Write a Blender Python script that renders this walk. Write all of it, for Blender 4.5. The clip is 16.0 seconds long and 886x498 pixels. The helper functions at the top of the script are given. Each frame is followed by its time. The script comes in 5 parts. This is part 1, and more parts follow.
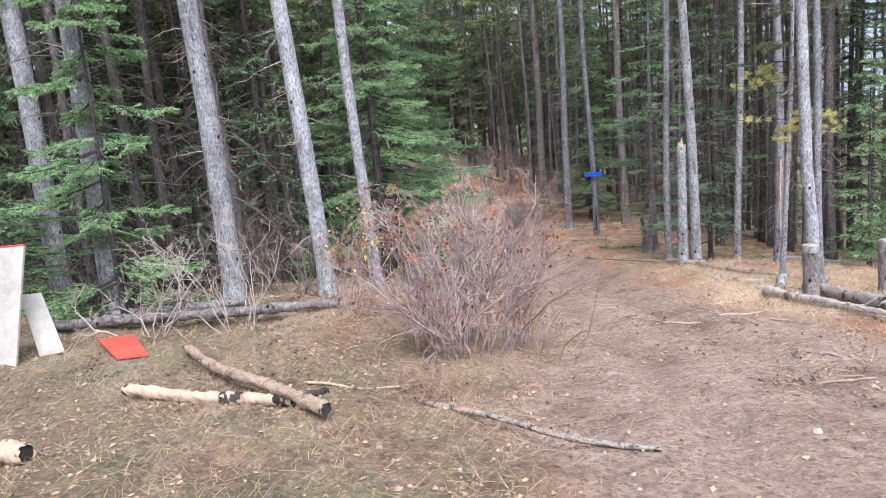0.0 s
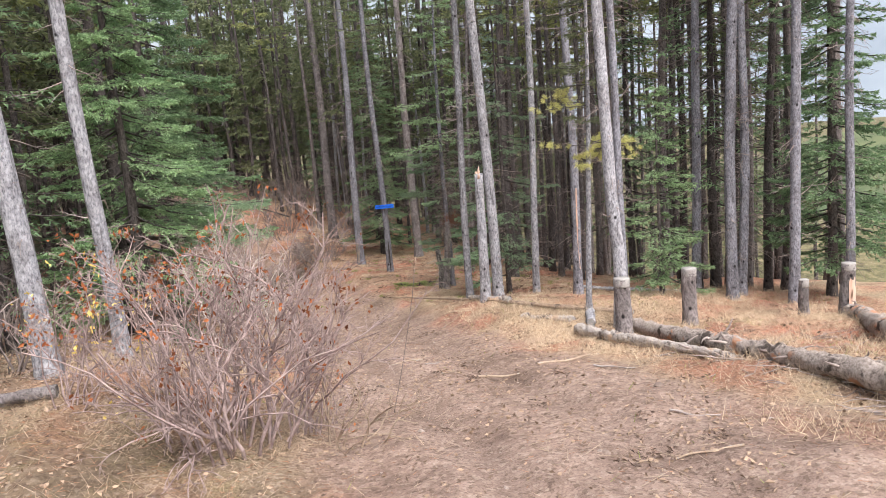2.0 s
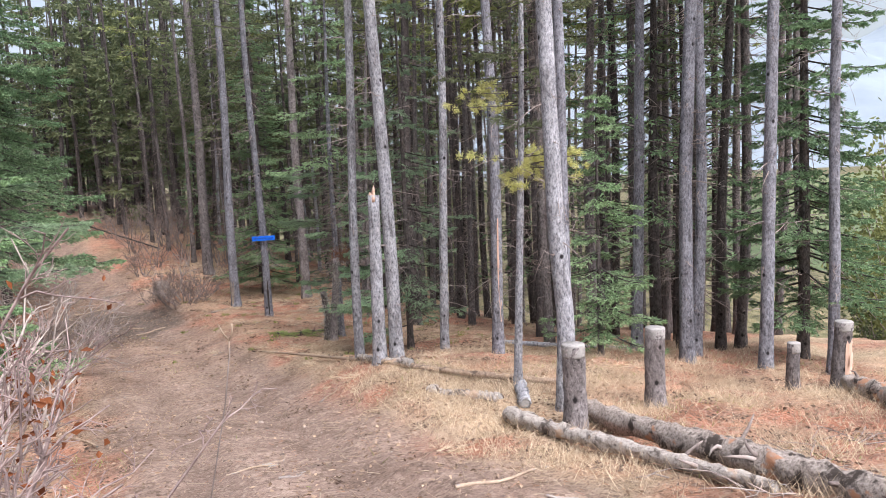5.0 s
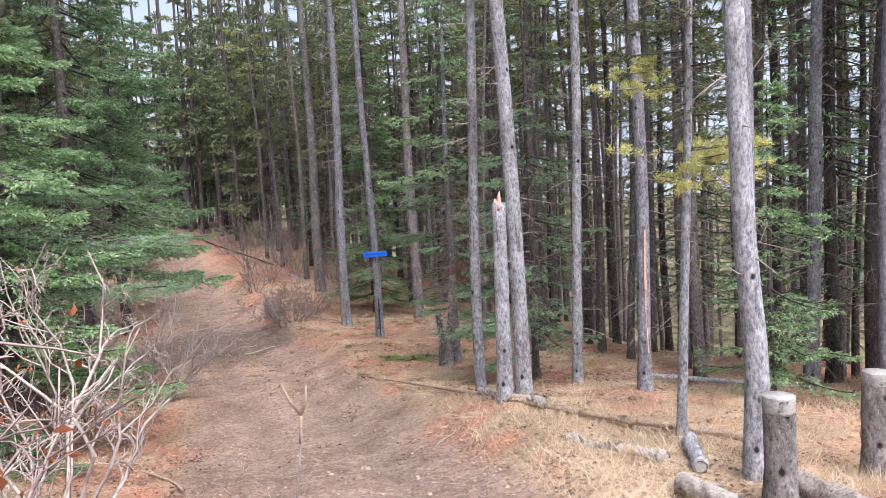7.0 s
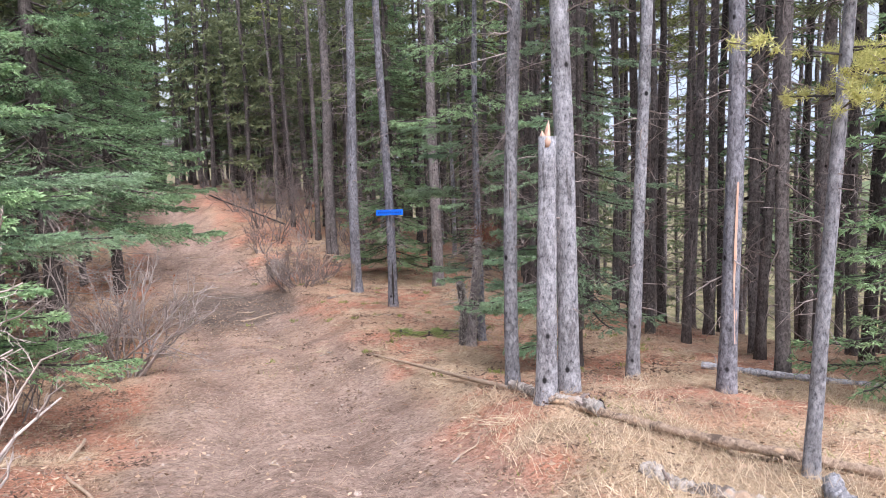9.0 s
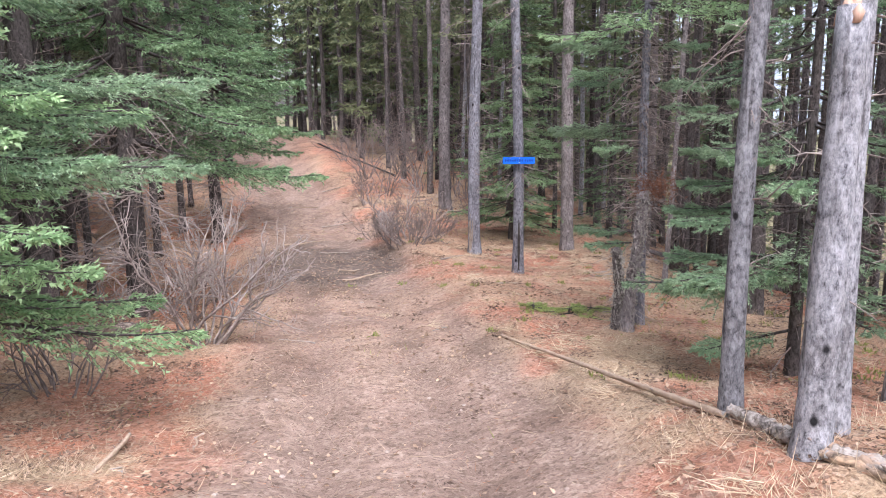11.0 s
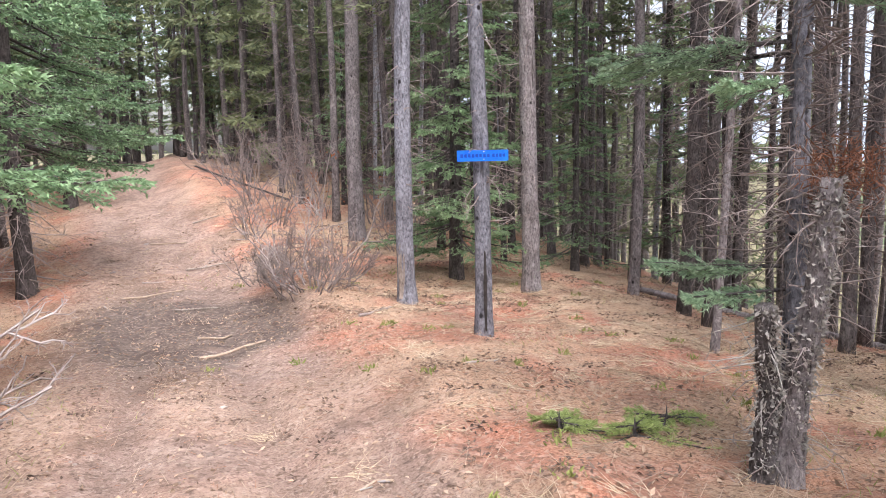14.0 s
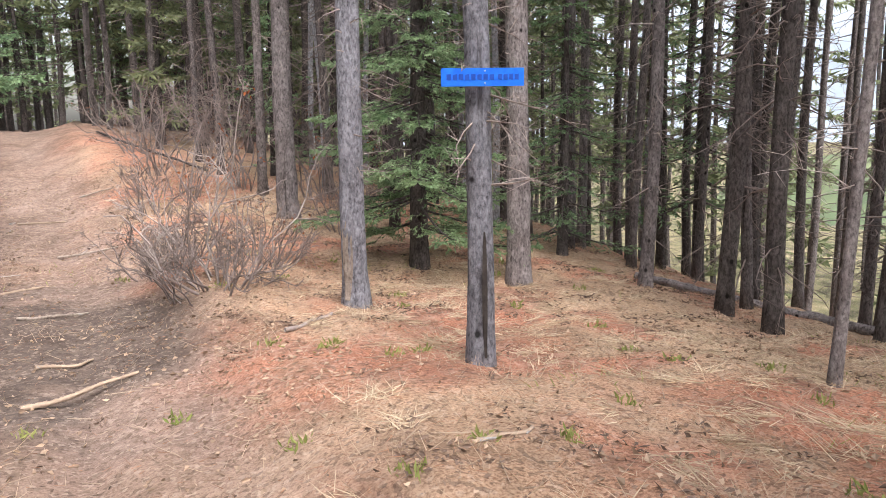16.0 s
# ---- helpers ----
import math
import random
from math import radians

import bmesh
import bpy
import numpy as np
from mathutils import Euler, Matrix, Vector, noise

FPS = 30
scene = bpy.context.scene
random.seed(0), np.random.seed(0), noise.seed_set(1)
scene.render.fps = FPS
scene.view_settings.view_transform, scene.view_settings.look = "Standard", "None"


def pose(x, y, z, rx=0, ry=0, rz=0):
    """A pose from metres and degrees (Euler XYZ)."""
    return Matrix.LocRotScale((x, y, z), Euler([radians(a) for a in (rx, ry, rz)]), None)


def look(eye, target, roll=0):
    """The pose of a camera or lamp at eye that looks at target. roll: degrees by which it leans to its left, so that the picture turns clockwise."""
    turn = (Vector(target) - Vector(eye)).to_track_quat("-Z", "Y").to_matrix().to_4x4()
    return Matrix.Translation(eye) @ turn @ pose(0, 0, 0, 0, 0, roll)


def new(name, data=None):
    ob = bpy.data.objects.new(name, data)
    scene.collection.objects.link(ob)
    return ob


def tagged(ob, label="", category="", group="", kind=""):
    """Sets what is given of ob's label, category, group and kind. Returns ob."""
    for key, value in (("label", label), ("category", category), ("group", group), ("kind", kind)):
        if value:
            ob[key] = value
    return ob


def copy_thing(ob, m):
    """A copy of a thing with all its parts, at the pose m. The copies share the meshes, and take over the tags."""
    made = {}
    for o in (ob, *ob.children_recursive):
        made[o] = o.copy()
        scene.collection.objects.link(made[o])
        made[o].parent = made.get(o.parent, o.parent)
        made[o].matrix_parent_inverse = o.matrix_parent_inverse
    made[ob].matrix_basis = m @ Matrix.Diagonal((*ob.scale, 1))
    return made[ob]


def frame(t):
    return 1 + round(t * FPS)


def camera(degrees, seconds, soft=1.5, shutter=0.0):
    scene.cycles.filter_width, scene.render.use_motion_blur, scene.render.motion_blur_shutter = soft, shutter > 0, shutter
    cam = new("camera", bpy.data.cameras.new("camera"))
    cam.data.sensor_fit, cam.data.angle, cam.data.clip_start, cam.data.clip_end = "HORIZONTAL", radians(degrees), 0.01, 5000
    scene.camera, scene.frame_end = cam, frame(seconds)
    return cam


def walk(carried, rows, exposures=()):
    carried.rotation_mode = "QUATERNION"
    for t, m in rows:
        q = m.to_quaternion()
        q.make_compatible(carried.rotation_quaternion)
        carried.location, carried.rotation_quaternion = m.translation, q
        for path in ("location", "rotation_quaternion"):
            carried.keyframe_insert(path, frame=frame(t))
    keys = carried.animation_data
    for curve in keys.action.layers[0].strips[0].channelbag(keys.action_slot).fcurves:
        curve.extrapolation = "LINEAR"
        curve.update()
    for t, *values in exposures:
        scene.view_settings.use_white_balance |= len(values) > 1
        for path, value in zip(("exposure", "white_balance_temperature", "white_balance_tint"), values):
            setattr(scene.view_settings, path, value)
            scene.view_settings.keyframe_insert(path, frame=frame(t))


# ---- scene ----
cam = camera(61.6, 16.0, soft=.65)
PATH = [
    (0, (0.338, 0.124, 2.032), (0.295, 2.092, 1.677), -5.3),
    (0.5, (0.455, 0.421, 2.01), (0.552, 2.381, 1.625), -5.3),
    (1, (0.463, 0.701, 1.975), (0.76, 2.644, 1.608), -6.8),
    (1.5, (0.455, 1.109, 1.953), (0.95, 3.016, 1.609), -6.0),
    (2, (0.502, 1.569, 1.918), (1.021, 3.474, 1.599), -4.9),
    (2.5, (0.513, 2.036, 1.863), (1.161, 3.907, 1.578), -4.3),
    (3, (0.7, 2.408, 1.808), (1.398, 4.265, 1.552), -4.1),
    (3.5, (0.875, 2.786, 1.767), (1.514, 4.666, 1.533), -5.2),
    (4, (1.11, 3.232, 1.691), (1.841, 5.077, 1.445), -4.4),
    (6.5, (1.598, 5.017, 1.465), (2.328, 6.867, 1.249), -0.3),
    (7, (1.664, 5.3, 1.42), (2.166, 7.228, 1.247), -3.3),
    (7.5, (1.737, 5.764, 1.319), (2.199, 7.703, 1.148), -2.9),
    (8, (1.911, 6.215, 1.257), (2.365, 8.149, 1.025), -2.2),
    (10.5, (2.137, 8.486, 0.886), (2.466, 10.44, 0.608), -0.0),
    (11, (2.084, 9.082, 0.799), (2.239, 11.044, 0.442), -0.6),
    (11.5, (2.08, 9.764, 0.679), (2.228, 11.724, 0.311), -0.9),
    (12, (2.17, 10.456, 0.596), (2.303, 12.409, 0.185), -0.5),
    (12.5, (2.24, 11.204, 0.482), (2.55, 13.158, 0.188), 1.1),
    (13, (2.275, 11.893, 0.397), (2.57, 13.843, 0.066), 0.1),
    (13.5, (2.245, 12.54, 0.31), (2.67, 14.478, 0.058), 0.6),
    (14, (2.273, 13.219, 0.218), (2.684, 15.157, -0.054), -1.3),
    (14.5, (2.302, 13.947, 0.095), (2.845, 15.869, 0.002), -1.4),
    (15, (2.348, 14.564, -0.006), (2.778, 16.492, -0.316), -2.4),
    (15.5, (2.431, 15.143, -0.055), (2.915, 17.063, -0.34), -0.8),
    (16, (2.604, 15.746, -0.12), (3.169, 17.636, -0.451), -0.9),
]
walk(cam, [(t, look(eye, target, roll)) for t, eye, target, roll in PATH],
     exposures=[(0, 1.05, 6150, 10), (.6, 1.05, 6100, 10), (2, 1.03, 6900, 12), (4, 1.02, 6650, 13), (7, 1.18, 6450, 14), (11, 1.48, 6300, 17), (12.5, 1.72, 6300, 17), (14, 1.75, 6500, 16), (16, 1.65, 6800, 13)])

# ---- world and light: a bright overcast sky ----
world = bpy.data.worlds.new("overcast_sky")
scene.world = world
world.use_nodes = True
wn, wl = world.node_tree.nodes, world.node_tree.links
sky = wn.new("ShaderNodeTexSky")
sky.sky_type = "NISHITA"
sky.sun_disc = False
sky.sun_elevation, sky.sun_rotation = radians(56.4), radians(167.2)
sky.air_density, sky.dust_density, sky.ozone_density = 1.0, 4.0, 1.0
pale = wn.new("ShaderNodeHueSaturation")
pale.inputs["Saturation"].default_value = 0.65
wl.new(sky.outputs["Color"], pale.inputs["Color"])
wl.new(pale.outputs["Color"], wn["Background"].inputs["Color"])
wn["Background"].inputs["Strength"].default_value = 0.12
sun = new("sun", bpy.data.lights.new("sun", "SUN"))
sun.data.energy, sun.data.angle, sun.data.color = 2.1, radians(50), (1.0, 0.98, 1.01)
sun.matrix_world = look((5, -22, 34), (0, 0, 0))

# ---- materials ----


def material(name, build, rough=0.85):
    """A node material; build(nodes, links) returns colour socket and height socket (or None)."""
    mat = bpy.data.materials.new(name)
    mat.use_nodes = True
    nodes, links = mat.node_tree.nodes, mat.node_tree.links
    shader = nodes["Principled BSDF"]
    shader.inputs["Roughness"].default_value = rough
    shader.inputs["Specular IOR Level"].default_value = 0.25
    colour, height, strength, distance = build(nodes, links)
    links.new(colour, shader.inputs["Base Color"])
    if height is not None:
        bump = nodes.new("ShaderNodeBump")
        bump.inputs["Strength"].default_value, bump.inputs["Distance"].default_value = strength, distance
        links.new(height, bump.inputs["Height"])
        links.new(bump.outputs["Normal"], shader.inputs["Normal"])
    return mat


def coords(nodes, links, scale=(1, 1, 1), kind="Object"):
    tex = nodes.new("ShaderNodeTexCoord")
    mapping = nodes.new("ShaderNodeMapping")
    mapping.inputs["Scale"].default_value = scale
    links.new(tex.outputs[kind], mapping.inputs["Vector"])
    return mapping.outputs["Vector"]


def grain(nodes, links, vector, scale, detail=4.0, rough=0.6):
    tex = nodes.new("ShaderNodeTexNoise")
    tex.inputs["Scale"].default_value, tex.inputs["Detail"].default_value, tex.inputs["Roughness"].default_value = scale, detail, rough
    links.new(vector, tex.inputs["Vector"])
    return tex.outputs["Fac"]


def ramp(nodes, links, value, stops):
    node = nodes.new("ShaderNodeValToRGB")
    node.color_ramp.elements[0].position, node.color_ramp.elements[0].color = stops[0][0], (*stops[0][1], 1)
    node.color_ramp.elements[1].position, node.color_ramp.elements[1].color = stops[-1][0], (*stops[-1][1], 1)
    for place, colour in stops[1:-1]:
        node.color_ramp.elements.new(place).color = (*colour, 1)
    links.new(value, node.inputs["Fac"])
    return node.outputs["Color"]


def mix(nodes, links, fac, a, b):
    node = nodes.new("ShaderNodeMix")
    node.data_type = "RGBA"
    for value, socket in ((fac, node.inputs[0]), (a, node.inputs[6]), (b, node.inputs[7])):
        if isinstance(value, (int, float)):
            socket.default_value = value
        elif isinstance(value, tuple):
            socket.default_value = (*value, 1)
        else:
            links.new(value, socket)
    return node.outputs[2]


def bark_material(name, pale_colour, mid, dark, moss=0.0):
    def build(n, l):
        v = coords(n, l, (1, 1, .5))
        flakes = grain(n, l, v, 48, 8, .74)
        broad = grain(n, l, coords(n, l, (1, 1, .5)), 5, 3)
        cell = n.new("ShaderNodeTexVoronoi")
        cell.inputs["Scale"].default_value = 8
        l.new(coords(n, l, (1, 1, .8)), cell.inputs["Vector"])
        knots = ramp(n, l, cell.outputs["Distance"], ((.1, (1, 1, 1)), (.19, (0, 0, 0))))
        pick = n.new("ShaderNodeSeparateColor")
        l.new(cell.outputs["Color"], pick.inputs[0])
        some = ramp(n, l, pick.outputs[0], ((.6, (0, 0, 0)), (.64, (1, 1, 1))))
        few = n.new("ShaderNodeMath")
        few.operation = "MULTIPLY"
        l.new(knots, few.inputs[0]), l.new(some, few.inputs[1])
        seam = ramp(n, l, grain(n, l, coords(n, l, (13, 13, .8)), 1, 3, .6), ((.31, (.3, .28, .27)), (.38, (1, 1, 1))))
        colour = ramp(n, l, flakes, ((.32, dark), (.45, mid), (.66, pale_colour)))
        tone = ramp(n, l, broad, ((.3, (.55, .53, .52)), (.62, (1, 1, 1))))
        m = n.new("ShaderNodeMix")
        m.data_type, m.blend_type = "RGBA", "MULTIPLY"
        m.inputs[0].default_value = 1
        l.new(colour, m.inputs[6]), l.new(tone, m.inputs[7])
        split = n.new("ShaderNodeMix")
        split.data_type, split.blend_type = "RGBA", "MULTIPLY"
        split.inputs[0].default_value = .8
        l.new(m.outputs[2], split.inputs[6]), l.new(seam, split.inputs[7])
        crust = ramp(n, l, grain(n, l, coords(n, l, (1, 1, .7)), 15, 5, .7), ((.54, (0, 0, 0)), (.62, (.42, .42, .42))))
        spotted = mix(n, l, crust, split.outputs[2], tuple(min(1, c * 1.12) for c in pale_colour))
        out = mix(n, l, few.outputs[0], spotted, tuple(c * .5 for c in dark))
        info = n.new("ShaderNodeObjectInfo")
        vary = n.new("ShaderNodeHueSaturation")
        scaled = n.new("ShaderNodeMapRange")
        scaled.inputs["To Min"].default_value, scaled.inputs["To Max"].default_value = .75, 1.15
        l.new(info.outputs["Random"], scaled.inputs["Value"])
        l.new(scaled.outputs["Result"], vary.inputs["Value"])
        l.new(out, vary.inputs["Color"])
        return vary.outputs["Color"], flakes, 1.0, .018
    return material(name, build, .9)


bark_grey = bark_material("grey_pine_bark", (.62, .635, .69), (.29, .3, .335), (.045, .044, .05))
bark_brown = bark_material("brown_pine_bark", (.42, .39, .395), (.2, .183, .187), (.042, .037, .038))
# brown bark scaled down: forest shade in the colour; also a dark snag stem
bark_shade = bark_material("dark_shaded_pine_bark", (.3, .275, .275), (.135, .122, .122), (.03, .026, .026))
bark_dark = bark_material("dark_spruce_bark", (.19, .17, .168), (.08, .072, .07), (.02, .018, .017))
bark_log = bark_material("weathered_log_bark", (.58, .51, .45), (.39, .33, .285), (.11, .09, .075))


def log_material(name, pale_colour, mid, dark, bare):
    """Weathered log: grey-tan bark, dark rotten blotches and orange scraped wood."""
    def build(n, l):
        fine = grain(n, l, coords(n, l), 46, 7, .75)
        colour = ramp(n, l, fine, ((.33, dark), (.46, mid), (.64, pale_colour)))
        blotch = ramp(n, l, grain(n, l, coords(n, l), 5.5, 5, .7), ((.54, (0, 0, 0)), (.62, (1, 1, 1))))
        scrape = ramp(n, l, grain(n, l, coords(n, l, (1, 1, 1.6)), 4.2, 4, .6), ((.6, (0, 0, 0)), (.66, (1, 1, 1))))
        colour = mix(n, l, blotch, colour, tuple(c * 1.1 for c in dark))
        colour = mix(n, l, scrape, colour, bare)
        return colour, fine, .9, .014
    return material(name, build, .9)


log_pale = log_material("bleached_log_bark", (.6, .56, .525), (.42, .38, .35), (.13, .11, .1), (.5, .37, .28))
log_mottled = log_material("mottled_log_bark", (.52, .465, .425), (.31, .265, .24), (.065, .053, .047), (.45, .24, .15))
log_tan = log_material("tan_log_bark", (.52, .41, .32), (.35, .26, .2), (.13, .1, .08), (.62, .45, .31))
bark_mid = bark_material("dull_grey_pine_bark", (.45, .465, .53), (.215, .222, .26), (.05, .048, .055))


def plain(name, low, high, scale=20, rough=.8, stretch=(1, 1, 1), relief=.3, depth=.004, kind="Object"):
    def build(n, l):
        fine = grain(n, l, coords(n, l, stretch, kind), scale, 5, .65)
        wide = grain(n, l, coords(n, l, stretch, kind), scale * .17, 2)
        both = n.new("ShaderNodeMath")
        both.operation = "ADD"
        l.new(fine, both.inputs[0]), l.new(wide, both.inputs[1])
        half = n.new("ShaderNodeMath")
        half.operation = "MULTIPLY"
        half.inputs[1].default_value = .5
        l.new(both.outputs[0], half.inputs[0])
        return ramp(n, l, half.outputs[0], ((.35, low), (.65, high))), fine, relief, depth
    return material(name, build, rough)


def leafy(name, low, high, through_light=.25, rough=.7):
    """Foliage: every needle or leaf has its own tone."""
    def build(n, l):
        geo = n.new("ShaderNodeNewGeometry")
        info = n.new("ShaderNodeObjectInfo")
        broad = grain(n, l, coords(n, l), 1.6, 2)
        add = n.new("ShaderNodeMath")
        add.operation = "MULTIPLY_ADD"
        add.inputs[1].default_value = .5
        l.new(geo.outputs["Random Per Island"], add.inputs[0]), l.new(broad, add.inputs[2])
        colour = ramp(n, l, add.outputs[0], ((.35, low), (.95, high)))
        vary = n.new("ShaderNodeHueSaturation")
        scaled = n.new("ShaderNodeMapRange")
        scaled.inputs["To Min"].default_value, scaled.inputs["To Max"].default_value = .75, 1.2
        l.new(info.outputs["Random"], scaled.inputs["Value"])
        l.new(scaled.outputs["Result"], vary.inputs["Value"])
        l.new(colour, vary.inputs["Color"])
        return vary.outputs["Color"], None, 0, 0
    mat = material(name, build, rough)
    n, l = mat.node_tree.nodes, mat.node_tree.links
    shader, out = n["Principled BSDF"], n["Material Output"]
    thin = n.new("ShaderNodeBsdfTranslucent")
    l.new(shader.inputs["Base Color"].links[0].from_socket, thin.inputs["Color"])
    both = n.new("ShaderNodeMixShader")
    both.inputs[0].default_value = through_light
    l.new(shader.outputs[0], both.inputs[1]), l.new(thin.outputs[0], both.inputs[2])
    l.new(both.outputs[0], out.inputs["Surface"])
    return mat


spruce_green = leafy("spruce_needles", (.08, .15, .085), (.26, .4, .22), .4)
fir_green = leafy("fresh_fir_needles", (.12, .23, .11), (.37, .53, .3), .4)
mint_green = leafy("pale_spruce_needles", (.15, .27, .17), (.42, .58, .38), .4)
pine_green = leafy("pine_needles", (.07, .09, .055), (.22, .26, .14), .4)
pine_yellow = leafy("yellowing_pine_needles", (.42, .44, .14), (.74, .74, .34), .45)
moss_green = leafy("yellow_green_needles", (.2, .27, .09), (.46, .55, .22), .4)
pine_light = leafy("light_pine_needles", (.12, .15, .05), (.34, .38, .16), .4)
rust = leafy("rusty_dead_needles", (.085, .04, .026), (.25, .12, .075))
dead_red = leafy("dead_red_needles", (.14, .045, .02), (.34, .12, .05))
leaf_red = leafy("autumn_leaves", (.28, .07, .035), (.62, .24, .1))
leaf_yellow = leafy("yellow_leaves", (.5, .36, .08), (.78, .62, .22))
grass_dry = leafy("dry_grass", (.37, .27, .19), (.7, .56, .42))
grass_green = leafy("green_grass", (.16, .22, .05), (.42, .46, .16))
litter_mat = leafy("needle_litter", (.21, .1, .06), (.6, .34, .22), .1)
straw_mat = leafy("bleached_straw", (.38, .29, .2), (.76, .64, .48))
debris_mat = leafy("bark_chips", (.05, .035, .028), (.2, .14, .11), .02)
leaf_dry = leafy("dry_fallen_leaves", (.13, .085, .06), (.56, .42, .31), .1)
twig_grey = plain("dead_twigs", (.2, .16, .145), (.46, .41, .39), 30)
twig_dark = plain("dark_shrub_stems", (.12, .095, .088), (.3, .255, .24), 26)
twig_bleached = plain("bleached_shrub_branches", (.3, .255, .235), (.62, .55, .51), 24)
twig_red = plain("shrub_stems", (.17, .12, .115), (.55, .44, .425), 24)
twig_pale = plain("pale_dead_sticks", (.27, .2, .15), (.5, .4, .31), 30)
wood_fresh = plain("splintered_wood", (.48, .3, .22), (.7, .52, .43), 40, .75, (1, 1, .12))
wood_peeled = plain("peeled_log_wood", (.34, .25, .185), (.57, .455, .36), 26, .75)
wood_cut = plain("grey_cut_wood", (.2, .195, .19), (.42, .41, .4), 45)
char = plain("charred_wood", (.015, .013, .012), (.07, .06, .055), 30, .7)
lichen = plain("lichen_crust", (.2, .19, .175), (.52, .5, .46), 30)
def pebble(n, l):
    """Every stone has a tone of its own."""
    geo = n.new("ShaderNodeNewGeometry")
    fine = grain(n, l, coords(n, l), 60, 4, .6)
    tone = ramp(n, l, geo.outputs["Random Per Island"], ((.0, (.15, .115, .1)), (.5, (.28, .22, .19)), (.85, (.4, .335, .3)), (1.0, (.52, .465, .43))))
    m = n.new("ShaderNodeMix")
    m.data_type, m.blend_type = "RGBA", "MULTIPLY"
    m.inputs[0].default_value = .7
    l.new(tone, m.inputs[6]), l.new(ramp(n, l, fine, ((.3, (.6, .58, .55)), (.7, (1.1, 1.1, 1.1)))), m.inputs[7])
    return m.outputs[2], fine, .4, .004


stone_mat = material("gravel_stone", pebble, .85)
board_white = plain("weathered_white_board", (.37, .355, .335), (.57, .55, .52), 14)
board_red = plain("faded_red_board", (.5, .06, .045), (.72, .12, .09), 12, .6)
sign_blue = plain("painted_blue_sign", (.003, .11, .7), (.01, .2, .9), 30, .45, relief=.1, depth=.001)
sign_ink = plain("dark_blue_lettering", (.006, .05, .33), (.012, .075, .43), 30, .5)
nail_mat = plain("nail_heads", (.6, .6, .6), (.75, .75, .75), 30, .35)
hill_green = plain("distant_forest", (.07, .11, .06), (.19, .22, .11), .05, .95, relief=0)
# the haze of distance is put into the mountain's blue-grey colour
hill_haze_blue = plain("haze_tinted_mountain", (.22, .27, .32), (.3, .36, .41), .008, .95, relief=0)


